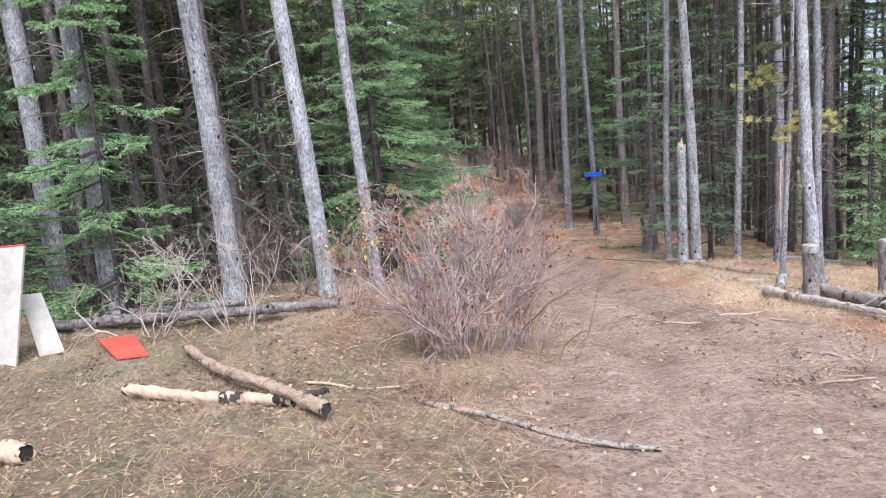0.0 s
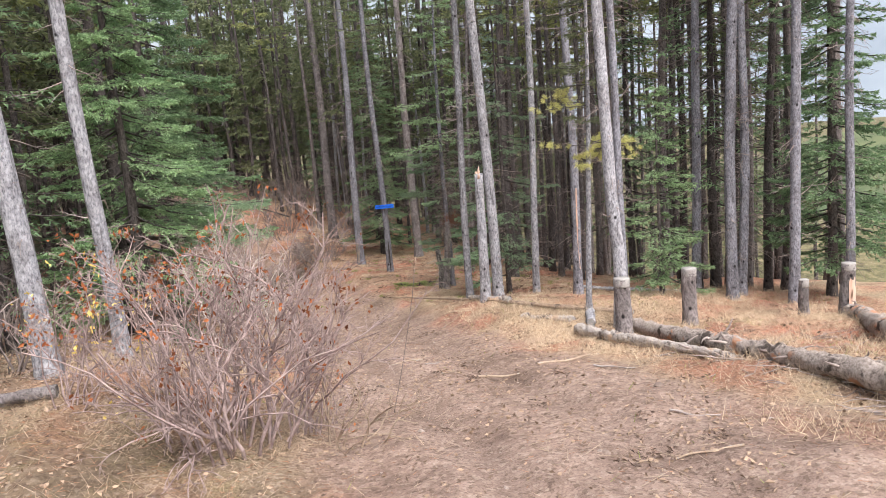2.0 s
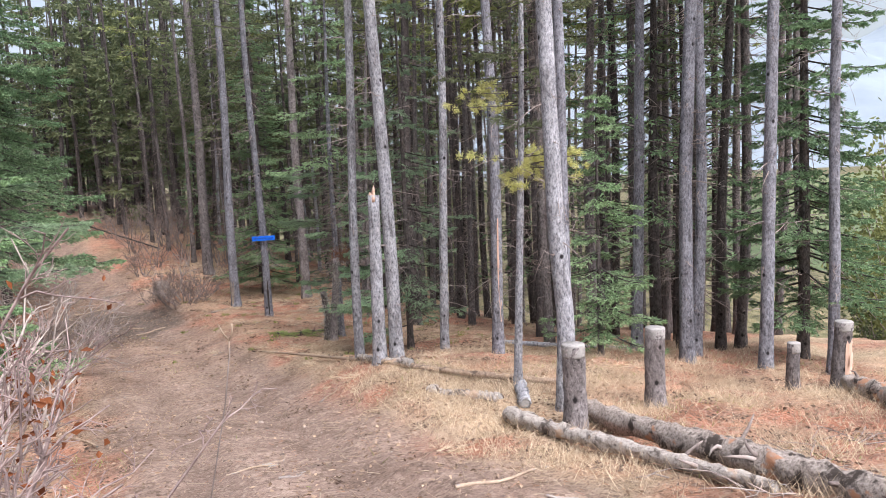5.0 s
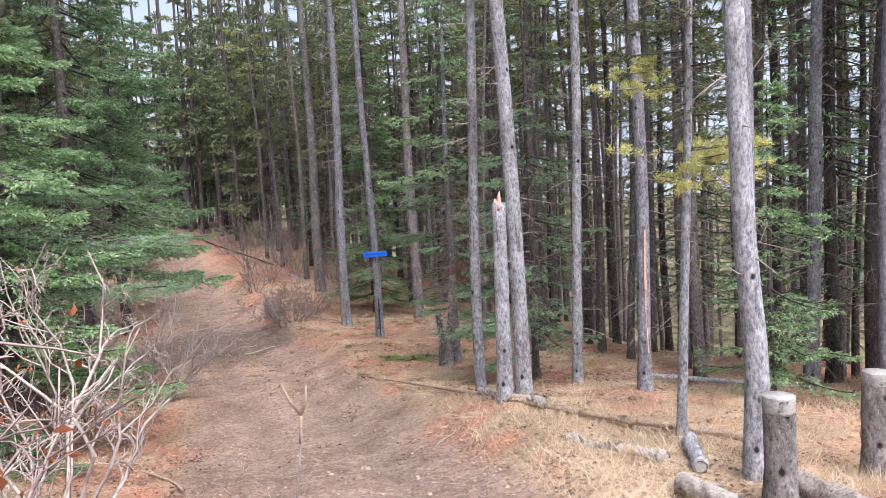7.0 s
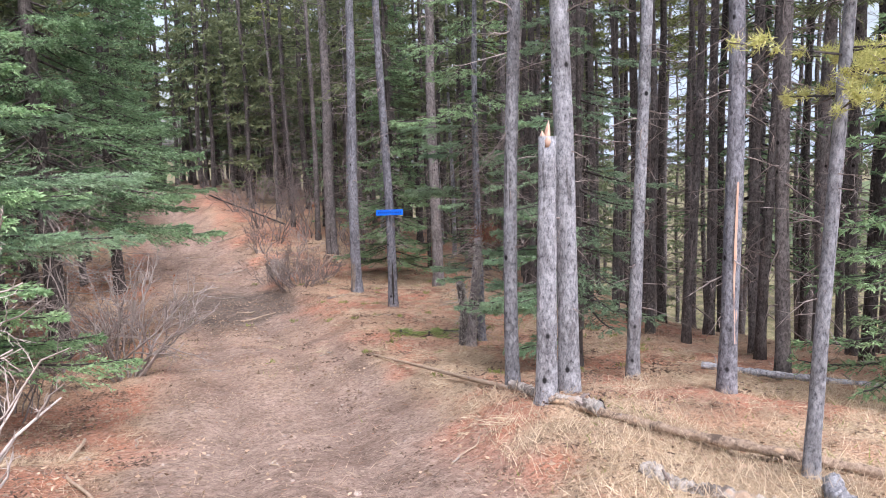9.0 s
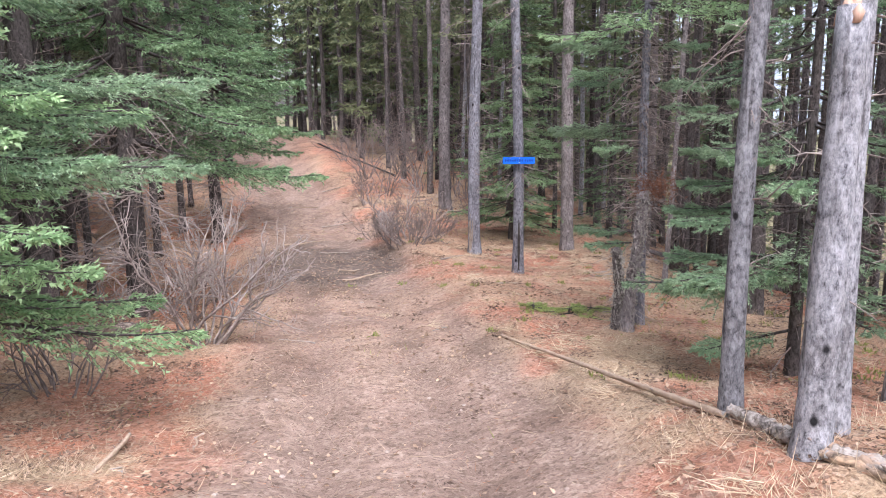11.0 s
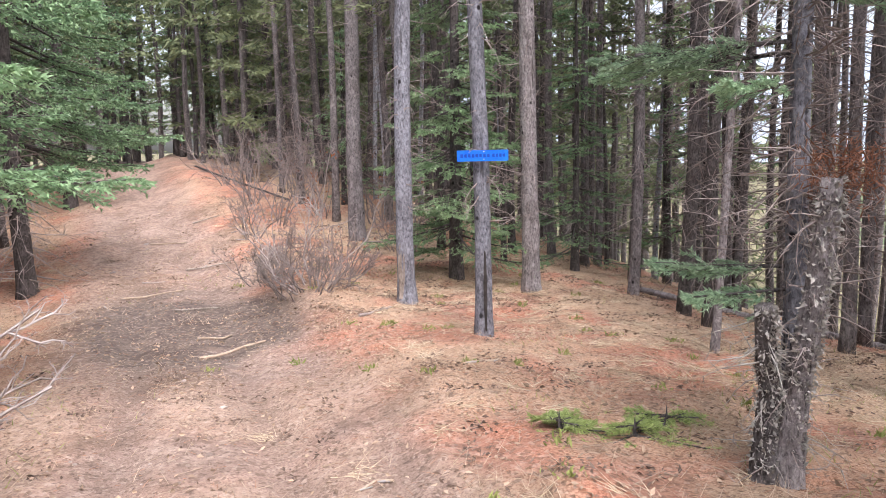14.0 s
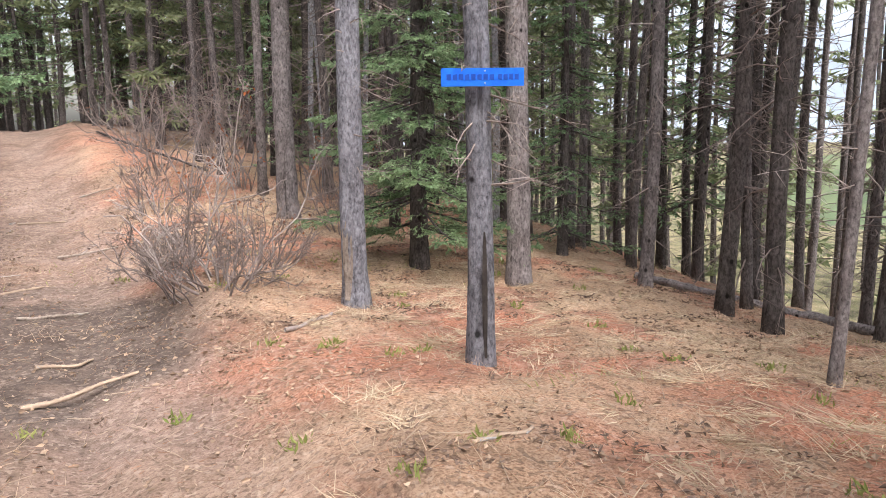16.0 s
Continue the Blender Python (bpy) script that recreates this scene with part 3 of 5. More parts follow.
def boughs(line, z_lo, z_hi, reach, rng, whorl=.24, per=5, droop=.25, twig_gap=.07, per_needle=16, needle=(.035, .009), taper=.8, lift=.0, sides_only=None, fill=1.0):
    """Live limbs of a conifer: wood and needles as two soups."""
    wood, green = Soup(), Soup()
    z = z_lo
    while z < z_hi:
        share = 1 - (z - z_lo) / max(z_hi - z_lo, .01)
        for k in range(per):
            a = rng.uniform(0, 6.28)
            if sides_only is not None:
                a = rng.normal(sides_only[0], sides_only[1])
            size = reach * (.12 + .88 * share ** taper) * rng.uniform(.6, 1.1)
            n = 7
            s = np.linspace(0, 1, n)
            h = rng.uniform(-.3, .3) * whorl
            bend = rng.normal(0, .12)
            out = np.stack([np.cos(a + bend * s), np.sin(a + bend * s)], -1) * (s * size)[:, None]
            dz = size * (lift * s - droop * s * (1.25 - .55 * s ** 2)) + h
            foot = along(line, np.array([z]))[0]
            axis = np.concatenate([out, dz[:, None]], -1) + foot
            k3 = slice(None) if per_needle >= 8 else slice(None, None, 3)
            ax, sx = axis[k3], s[k3]
            sticks(wood, ax[:-1], ax[1:], .006 + .011 * size * (1 - sx[:-1]), .004 + .011 * size * (1 - sx[1:]))
            m = max(4, int(size * .8 / twig_gap))
            u = np.repeat(np.linspace(.22, .99, m), 2)
            side = np.tile((1.0, -1.0), m)
            base = np.stack([np.interp(u, s, axis[:, c]) for c in range(3)], -1)
            fwd = np.array((math.cos(a), math.sin(a), -droop * .5))
            lat = np.array((-math.sin(a), math.cos(a), 0))
            tl = (size * .42 * (1 - u) ** .7 * (u ** .3) + .07) * rng.uniform(.6, 1.15, 2 * m)
            ang = rng.normal(.95, .16, 2 * m)
            tw = fwd[None] * np.cos(ang)[:, None] + lat[None] * (side * np.sin(ang))[:, None] + np.stack([np.zeros(2 * m), np.zeros(2 * m), rng.normal(-.16, .2, 2 * m)], -1)
            tip = base + tw * tl[:, None]
            if per_needle >= 8:
                sticks(wood, base, tip, .0032, .0015)
            a_all, b_all = np.concatenate([base, base * .45 + tip * .55]), np.concatenate([tip, base * .45 + tip * .55 + (fwd[None] * .8 + tw * .3 + rng.normal(0, .15, tw.shape)) * (tl * .45)[:, None]])
            if per_needle < 8:
                a_all, b_all = base, tip
            cnt = max(2, int(per_needle * fill))
            t = np.tile(np.linspace(.02, 1, cnt), len(a_all))[:, None]
            aa, bb = np.repeat(a_all, cnt, 0), np.repeat(b_all, cnt, 0)
            w = bb - aa
            w /= np.linalg.norm(w, axis=1)[:, None] + 1e-9
            off = rng.normal(0, 1, w.shape)
            off -= w * np.sum(off * w, axis=1)[:, None]
            off /= np.linalg.norm(off, axis=1)[:, None] + 1e-9
            off[:, 2] *= .85
            blades(green, aa + (bb - aa) * t, w * .75 + off * .75, needle[0] * rng.uniform(.7, 1.2, len(w)), needle[1], rng)
        z += whorl * rng.uniform(.7, 1.3) * (2.2 if z > 7.5 else 1)
    return wood, green


def place(thing, x, y, turn=0, sink=.03):
    thing.matrix_basis = pose(x, y, floor_at(x, y) - sink, 0, 0, turn)
    return thing


def pine(x, y, radius, height, lean, mat, seed, label, twigs=(64, .7, 6.0, .62), crown=(6.0, .9), group="pines along the trail", sides=12, green=pine_green, top=.3):
    """A lodgepole pine: bare trunk, dead lower twigs, live crown high up."""
    rng = np.random.default_rng(seed)
    tree = new("pine_tree")
    line = trunk_line(height, rng, lean, .03, 26)
    add_trunk(tree, line, radius, mat, rng, sides, top)
    dead_twigs(tree, line, radius, twigs[1], twigs[2], twigs[0], twigs[3], twig_grey, rng)
    wood, foliage = boughs(line, crown[0], height - .1, crown[1], rng, .4, 4, .1, .14, 7, (.075, .016), .6, .15)
    part("crown", foliage, green, tree, smooth=False)
    tagged(part("limbwork", wood, bark_dark, tree), kind="stuff")
    return place(tagged(tree, label, "tree", group), x, y)


def spruce(name, x, y, radius, height, z_lo, reach, seed, label, needle=(.032, .014), per_needle=15, gap=.062, per=5, whorl=.22, mat=bark_dark, green=spruce_green, droop=.26, dead=(18, .5), group="spruces beside the trail", lean=(0, 0), taper=.8, lift=0.0):
    """A spruce or fir with live boughs low on the trunk."""
    rng = np.random.default_rng(seed)
    tree = new(name)
    line = trunk_line(height, rng, lean, .02, 18)
    add_trunk(tree, line, radius, mat, rng, 9, .08)
    if dead[0]:
        dead_twigs(tree, line, radius, .25, max(z_lo + .8, 1.0), dead[0], dead[1], twig_grey, rng)
    wood, foliage = boughs(line, z_lo, height - .05, reach, rng, whorl, per, droop, gap, per_needle, needle, taper, lift)
    part("crown", foliage, green, tree, smooth=False)
    tagged(part("limbwork", wood, bark_dark, tree), kind="stuff")
    return place(tagged(tree, label, "tree", group), x, y)


GREY = "tall grey-barked pine with a bare trunk and dead twigs"
for k, (x, y, d, lean, text) in enumerate((
        (-3.67, 8.44, .27, (-.01, .0), "grey-barked pine leaning over the fallen log"),
        (-2.25, 8.35, .245, (-.02, .0), "grey pine with scarred bark behind the fallen log"),
        (-1.17, 8.27, .195, (-.035, .0), "leaning pale grey pine beside the leafless shrub"),
        (-.72, 9.19, .15, (-.012, .0), "slim pale pine with a dark bark seam behind the shrub"),
        (-4.9, 9.6, .27, (-.02, .0), GREY),
        (3.95, 12.8, .12, (.012, .0), "slim grey pine behind the broken log tip"),
        (4.33, 12.5, .17, (-.022, .005), "tall grey pine with rough bark behind the snapped trunk"),
        (5.36, 13.42, .125, (.02, -.005), "slim grey pine standing in front of a young fir"),
        (5.62, 12.3, .145, (.0, .0), "grey pine with a stripped orange scar on its trunk"),
        (7.7, 11.2, .18, (.02, .0), GREY),
        (8.05, 11.45, .15, (.02, .0), GREY),
        (8.1, 10.35, .155, (.02, .0), GREY),
        (8.68, 9.93, .127, (.02, .0), "slim grey pine behind a cut stump by the meadow"),
        (8.0, 12.6, .165, (.03, .0), GREY),
        (5.07, 9.76, .1, (-.036, .0), "pale stripped pine close behind a curved pine"))):
    pine(x, y, d / 2, 13 + (k * 7 % 5) * .7, lean, bark_grey if k < 8 else bark_mid, 100 + k, text)
BROWN = "brown-barked pine with short dead twigs on its trunk"
for k, (x, y, d, lean, text) in enumerate((
        (4.045, 19.81, .165, (-.012, .004), "brown-barked pine that carries the blue sign"),
        (3.63, 21.7, .21, (.01, -.005), "brown pine with a pale split near its foot"),
        (5.53, 22.8, .25, (.0, .0), "thick brown pine behind the sign tree"),
        (7.1, 22.9, .15, (.01, .0), BROWN),
        (3.52, 26.4, .29, (.0, .0), "thick brown pine behind the leafless shrubs"),
        (6.48, 17.42, .21, (.012, .0), "dark brown pine with smooth lower trunk on needle litter"),
        (6.02, 19.12, .075, (.05, -.016), "thin leaning dead-looking pine on needle litter"),
        (9.6, 16.0, .2, (.02, .0), BROWN),
        (-1.75, 17.5, .3, (.0, .0), "thick dark trunk under the spruce boughs"))):
    pine(x, y, d / 2, 13 + (k * 5 % 4) * .8, lean, bark_dark if k in (5, 8) else bark_mid if k < 2 else bark_brown, 150 + k, text, (110, 1.1, 6.5, .62))

# the pine with the curved foot behind the cut stump
rng = np.random.default_rng(7)
tree = new("pine_tree")
line = trunk_line(13, rng, (-.03, .0), .0, 30)
line[:, 0] += .045 * np.exp(-((line[:, 2] - .8) / .5) ** 2)
add_trunk(tree, line, .078, bark_grey, rng, 12, .3)
dead_twigs(tree, line, .078, 1.2, 6, 26, .5, twig_grey, rng)
wood, foliage = boughs(line, 6, 12.9, .9, rng, .4, 4, .1, .14, 7, (.075, .016), .6, .15)
part("crown", foliage, pine_green, tree, smooth=False)
tagged(part("limbwork", wood, bark_dark, tree), kind="stuff")
place(tagged(tree, "pale grey pine with a curved foot behind a cut stump", "tree", "pines along the trail"), 4.76, 9.38)

# thin pine with the yellow tuft
rng = np.random.default_rng(17)
tree = new("pine_tree")
line = trunk_line(6.5, rng, (.03, -.006), .02, 20)
add_trunk(tree, line, .042, bark_grey, rng, 9, .2)
dead_twigs(tree, line, .05, .8, 4, 46, .45, twig_grey, rng)
wood, foliage = Soup(), Soup()
for k in range(22):
    a, size = (rng.normal(2.8, .5) if k % 4 == 3 else rng.normal(0, .8) if k % 2 else rng.uniform(0, 6.28)), rng.uniform(.2, .8)
    high = k % 4 == 3
    foot = along(line, np.array([rng.uniform(2.75, 3.0) if high else rng.uniform(1.95, 2.3)]))[0]
    way = np.array((math.cos(a), math.sin(a), rng.uniform(-.08, .14)))
    sticks(wood, [foot], [foot + way * size], .008, .003)
    for t in np.linspace(.45, 1, 6):
        c = foot + way * size * t + rng.normal(0, .045, 3) * (1, 1, .5)
        blades(foliage, c + rng.normal(0, .014, (64, 3)), rng.normal(0, 1, (64, 3)) + way * .6 + (0, 0, .25), rng.uniform(.03, .06, 64), .0062, rng)
part("yellow_bough", foliage, pine_yellow, tree, "yellowing needle tufts", smooth=False)
wood2, foliage2 = boughs(line, 2.6, 6.4, .7, rng, .3, 4, .1, .08, 9, (.06, .011), .6, .1)
part("crown", foliage2, pine_green, tree, smooth=False)
tagged(part("limbwork", wood, bark_dark, tree), kind="stuff")
tagged(part("limbwork", wood2, bark_dark, tree), kind="stuff")
place(tagged(tree, "thin young pine with yellowing needle tufts and hanging lichen", "tree"), 4.83, 10.35)

# the snapped trunk
rng = np.random.default_rng(23)
snag = new("snapped_pine_trunk")
line = trunk_line(2.0, rng, (.01, .0), .01, 18)
add_trunk(snag, line, .08, bark_grey, rng, 14, .8)
soup = Soup()
for k in range(7):
    a = k * .9
    r = .045 * (k % 3) / 2
    foot = np.array((.02 + r * math.cos(a), r * math.sin(a), 1.93))
    tall = .05 + .08 * rng.random() + (.06 if k % 4 == 0 else 0)
    tube(soup, [foot, foot + (.01 * math.cos(a), .01 * math.sin(a), tall * .6), foot + (.02 * math.cos(a), .02 * math.sin(a), tall)], [.03, .024, .003], 5, .15, rng)
part("splintered_top", soup, wood_fresh, snag, "fresh orange splintered wood")
dead_twigs(snag, line, .07, .8, 1.8, 8, .12, twig_grey, rng, False)
place(tagged(snag, "snapped grey pine trunk with a fresh splintered top", "tree trunk"), 3.98, 12.08)

# spruces and firs
near_spruce = spruce("spruce_tree", -1.05, 13.8, .11, 8, 1.15, 1.9, 31, "bright green spruce with drooping boughs over the leafless shrub", needle=(.042, .02), per_needle=15, gap=.056, per=6, whorl=.34, green=fir_green, droop=.3)
spruce("spruce_tree", -1.05, 18.6, .15, 11, 2.3, 2.3, 32, "dense green spruce overhanging the trail", needle=(.045, .022), per_needle=14, gap=.06, per=6, whorl=.38, dead=(220, 1.5), droop=.32)
spruce("spruce_tree", -1.35, 24.6, .13, 11, 2.3, 2.1, 33, "dense green spruce overhanging the trail", needle=(.05, .026), per_needle=11, gap=.08, per=6, whorl=.4, dead=(160, 1.4), droop=.32)
spruce("spruce_tree", -2.45, 31.4, .14, 9, 1.7, 1.8, 34, "dark spruce at the top of the rising trail", needle=(.055, .03), per_needle=8, gap=.11)
spruce("fir_tree", -5.0, 8.6, .05, 3.4, .3, 1.0, 36, "small green fir beside the leaning white boards", green=spruce_green, per=4, dead=(6, .4))
spruce("fir_tree", -3.35, 7.95, .04, 4.4, .3, 1.15, 42, "small bright green fir at the forest edge", needle=(.036, .017), per_needle=18, gap=.05, green=fir_green, per=4, whorl=.27, dead=(10, .4), taper=.6)
spruce("fir_tree", 5.2, 14.35, .05, 6.5, .8, 1.2, 37, "young green fir with low sweeping boughs", needle=(.032, .011), per_needle=20, green=mint_green, per=3, whorl=.27, dead=(24, .6))
spruce("fir_tree", 6.9, 11.9, .04, 3.4, .4, .85, 39, "young green fir among grey pine trunks", needle=(.042, .014), per_needle=10, green=fir_green, dead=(20, .5))
spruce("spruce_tree", 4.6, 23.3, .1, 8, .5, 1.25, 40, "green spruce with drooping boughs behind the sign tree", needle=(.042, .018), per_needle=13, gap=.07, green=fir_green)
spruce("spruce_tree", 6.9, 24.6, .07, 5, .4, 1.0, 46, "small shaded spruce among thin pines", needle=(.045, .018), per_needle=9, gap=.1, whorl=.3)
spruce("spruce_tree", 9.1, 10.7, .075, 9, .8, 1.1, 41, "slim green spruce at the edge of the meadow", needle=(.05, .02), per_needle=13, gap=.075, whorl=.17)

rng = np.random.default_rng(45)
line = np.array(((0, 0, 0), (0, 0, 8.0)))
for z, a in ((1.95, .05), (2.1, -.35), (2.3, -.15), (2.55, -.1), (3.0, .1)):
    wood, foliage = boughs(line, z, z + .02, 2.05, rng, .3, 1, .1, .038, 40, (.032, .009), .1, .0, (a, .1))
    part("long_bough", foliage, mint_green, near_spruce, "long pale green bough reaching to the trail", smooth=False)
    part("bough_wood", wood, bark_dark, near_spruce)

# ---- the forest behind: a few kinds, repeated ----


def forest_pine(seed, mat, low):
    rng = np.random.default_rng(seed)
    tree = new("forest_pine")
    line = trunk_line(13, rng, (rng.normal(0, .012), rng.normal(0, .012)), .04, 12)
    add_trunk(tree, line, rng.uniform(.05, .085), mat, rng, 7, .25)
    dead_twigs(tree, line, .08, .6, low + 1.0, 88, 1.05, twig_dark, rng, seed % 2 == 0)
    wood, foliage = boughs(line, low + .6, 12.9, 1.0, rng, .58, 4, .12, .34, 6, (.15, .045), .5, .12)
    part("crown", foliage, pine_light if seed % 3 == 1 else pine_green, tree, smooth=False)
    tagged(part("limbwork", wood, bark_dark, tree), kind="stuff")
    return tagged(tree, "slender forest pine with bare lower trunk", "tree", "pines of the forest")


def forest_spruce(seed, low, reach, height):
    rng = np.random.default_rng(seed)
    tree = new("forest_spruce")
    line = trunk_line(height, rng, (0, 0), .02, 10)
    add_trunk(tree, line, .05 + .005 * height, bark_dark, rng, 7, .1)
    dead_twigs(tree, line, .07, .4, low + .8, 30, .7, twig_dark, rng, False)
    wood, foliage = boughs(line, low, height - .05, reach, rng, .3, 5, .3, .18, 6, (.09, .03), .8)
    part("crown", foliage, spruce_green, tree, smooth=False)
    tagged(part("limbwork", wood, bark_dark, tree), kind="stuff")
    return tagged(tree, "shaded forest spruce with drooping boughs", "tree", "spruces of the forest")


# most trunks get darkened bark that stands in for the forest's shade
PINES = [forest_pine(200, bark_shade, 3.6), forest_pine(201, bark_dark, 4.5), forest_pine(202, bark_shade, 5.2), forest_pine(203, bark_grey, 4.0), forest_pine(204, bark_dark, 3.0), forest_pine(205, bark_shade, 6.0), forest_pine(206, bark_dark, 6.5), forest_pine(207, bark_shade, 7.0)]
SPRUCES = [forest_spruce(210, .9, 1.2, 6), forest_spruce(211, 1.4, 1.5, 9), forest_spruce(212, .5, .9, 4)]
rng = np.random.default_rng(5)
taken = [(ob.location.x, ob.location.y) for ob in scene.objects if ob.parent is None and ob.type == "EMPTY"]
fresh = PINES + SPRUCES


def forest(x0, x1, y0, y1, count, share, gap, pines=None):
    """Scatters trees over a stretch of the plan, off the trail and apart from each other."""
    made = tries = 0
    while made < count and tries < count * 12:
        tries += 1
        x, y = rng.uniform(x0, x1), rng.uniform(y0, y1)
        d = x - float(trail_x(np.array(y)))
        if -2.4 < d < 3.0 and y < 39.5 or (2 < x < 6.8 and 8 < y < 24) or (x > 3 and x > .93 * (y - 1.2) + .8) or (0 < d < 5.6 and 15 < y < 22.5):
            continue
        if min((x - a) ** 2 + (y - b) ** 2 for a, b in taken) < gap * gap:
            continue
        taken.append((x, y))
        kinds = SPRUCES if rng.random() < share else pines or PINES
        kind = kinds[rng.integers(len(kinds))]
        m = pose(x, y, floor_at(x, y) - .05, 0, 0, rng.uniform(0, 360)) 
        if kind in fresh:
            fresh.remove(kind)
            kind.matrix_basis = m
        else:
            copy_thing(kind, m)
        made += 1


forest(-11, -2.2, 9.2, 24, 130, .13, .62, PINES[:3] + PINES[4:5])
for x, y in ((-4.6, 38), (-6.2, 40), (-1.2, 41.5), (-3.2, 42.5), (.6, 40.8), (-5.2, 43.5), (-7.8, 38.6), (2.6, 41.2), (-9.5, 36), (-5.8, 34.5)):
    taken.append((x, y))
    copy_thing(SPRUCES[1], pose(x, y, floor_at(x, y) - .05, 0, 0, x * 50))
forest(-7, 10, 24, 33, 56, .12, .9)
forest(6.4, 13, 11, 27, 72, .02, .75, PINES[5:] + PINES[2:3])
forest(-9, -2, 24, 33, 30, .3, 1.0)

for k, (x, y) in enumerate(((9.0, 12.0), (8.7, 13.0), (9.5, 13.5), (8.4, 12.1))):
    taken.append((x, y))
    copy_thing((PINES[1], SPRUCES[1], PINES[4])[k % 3], pose(x, y, floor_at(x, y) - .05, 0, 0, x * 77))


def far_forest(stretches):
    """The woods farther off, joined into one object."""
    kinds = []
    for k in range(6):
        r = np.random.default_rng(800 + k)
        line = trunk_line(13, r, (r.normal(0, .012), r.normal(0, .012)), .05, 8)
        stem, bare = Soup(), Soup()
        tube(stem, line, .1 * (1 - .7 * line[:, 2] / 13), 6, .03, r)
        n = 24
        z, a = r.uniform(.8, 6, n), r.uniform(0, 6.28, n)
        size = r.uniform(.3, 1.1, n)
        foot = along(line, z)
        sticks(bare, foot, foot + np.stack([np.cos(a) * size, np.sin(a) * size, -.25 * size], -1), .012, .004)
        low = (3.6, 2.2, 4.6, 4.0, 1.2, 3.2)[k]
        wood, leaf = boughs(line, low, 12.5, 1.3, r, .95, 4, .2, .45, 4, (.26, .085), .5)
        kinds.append([(np.concatenate(q.verts), np.concatenate(q.faces)) for q in (stem, bare, leaf)])
    soup, slots = Soup(), []
    for x0, x1, y0, y1, count in stretches:
        for _ in range(count):
            x, y = rng.uniform(x0, x1), rng.uniform(y0, y1)
            d = x - float(trail_x(np.array(y)))
            if -2.2 < d < 2.6 and y < 39.5 or (x > 3 and x > .93 * (y - 1.2) + .8) or min((x - a) ** 2 + (y - b) ** 2 for a, b in taken) < .8:
                continue
            taken.append((x, y))
            a, s, foot = rng.uniform(0, 6.28), rng.uniform(.75, 1.15), floor_at(x, y) - .1
            c, si = math.cos(a) * s, math.sin(a) * s
            for slot, (v, f) in enumerate(kinds[rng.integers(6)]):
                soup.add(np.stack([x + v[:, 0] * c - v[:, 1] * si, y + v[:, 0] * si + v[:, 1] * c, foot + v[:, 2] * s], -1), f)
                slots.append(np.full(len(f), slot))
    # dark bark and twigs carry the shade of the deep woods in their colour
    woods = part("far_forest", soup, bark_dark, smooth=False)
    woods.data.materials.append(twig_dark)
    woods.data.materials.append(pine_green)
    woods.data.polygons.foreach_set("material_index", np.concatenate(slots))
    return tagged(woods, "dense woods of slender pines farther off", "forest", kind="stuff")


far_forest(((-18, -3, 18, 42, 100), (-12, 3, 33, 46, 185), (3, 14, 33, 44, 90), (-16, 8, 40, 50, 140), (-30, 24, 46, 68, 230), (8, 26, 24, 44, 45), (-20, -8, 4, 24, 50), (-16, 12, -22, -6, 35)))

# ---- shrubs ----


def limb_paths(foot, way, size, rng, bend, rise, n=6):
    """Crooked limbs: (count, n + 1, 3) points from foot along way."""
    out = [foot]
    for k in range(n):
        way = way + rng.normal(0, bend, way.shape) + np.array((0, 0, rise))
        way = way / (np.linalg.norm(way, axis=1)[:, None] + 1e-9)
        out.append(out[-1] + way * (size / n)[:, None])
    return np.stack(out, 1)


def limb_sticks(soup, paths, r0, r1):
    n = paths.shape[1] - 1
    for k in range(n):
        sticks(soup, paths[:, k], paths[:, k + 1], r0 + (r1 - r0) * k / n, r0 + (r1 - r0) * (k + 1) / n)


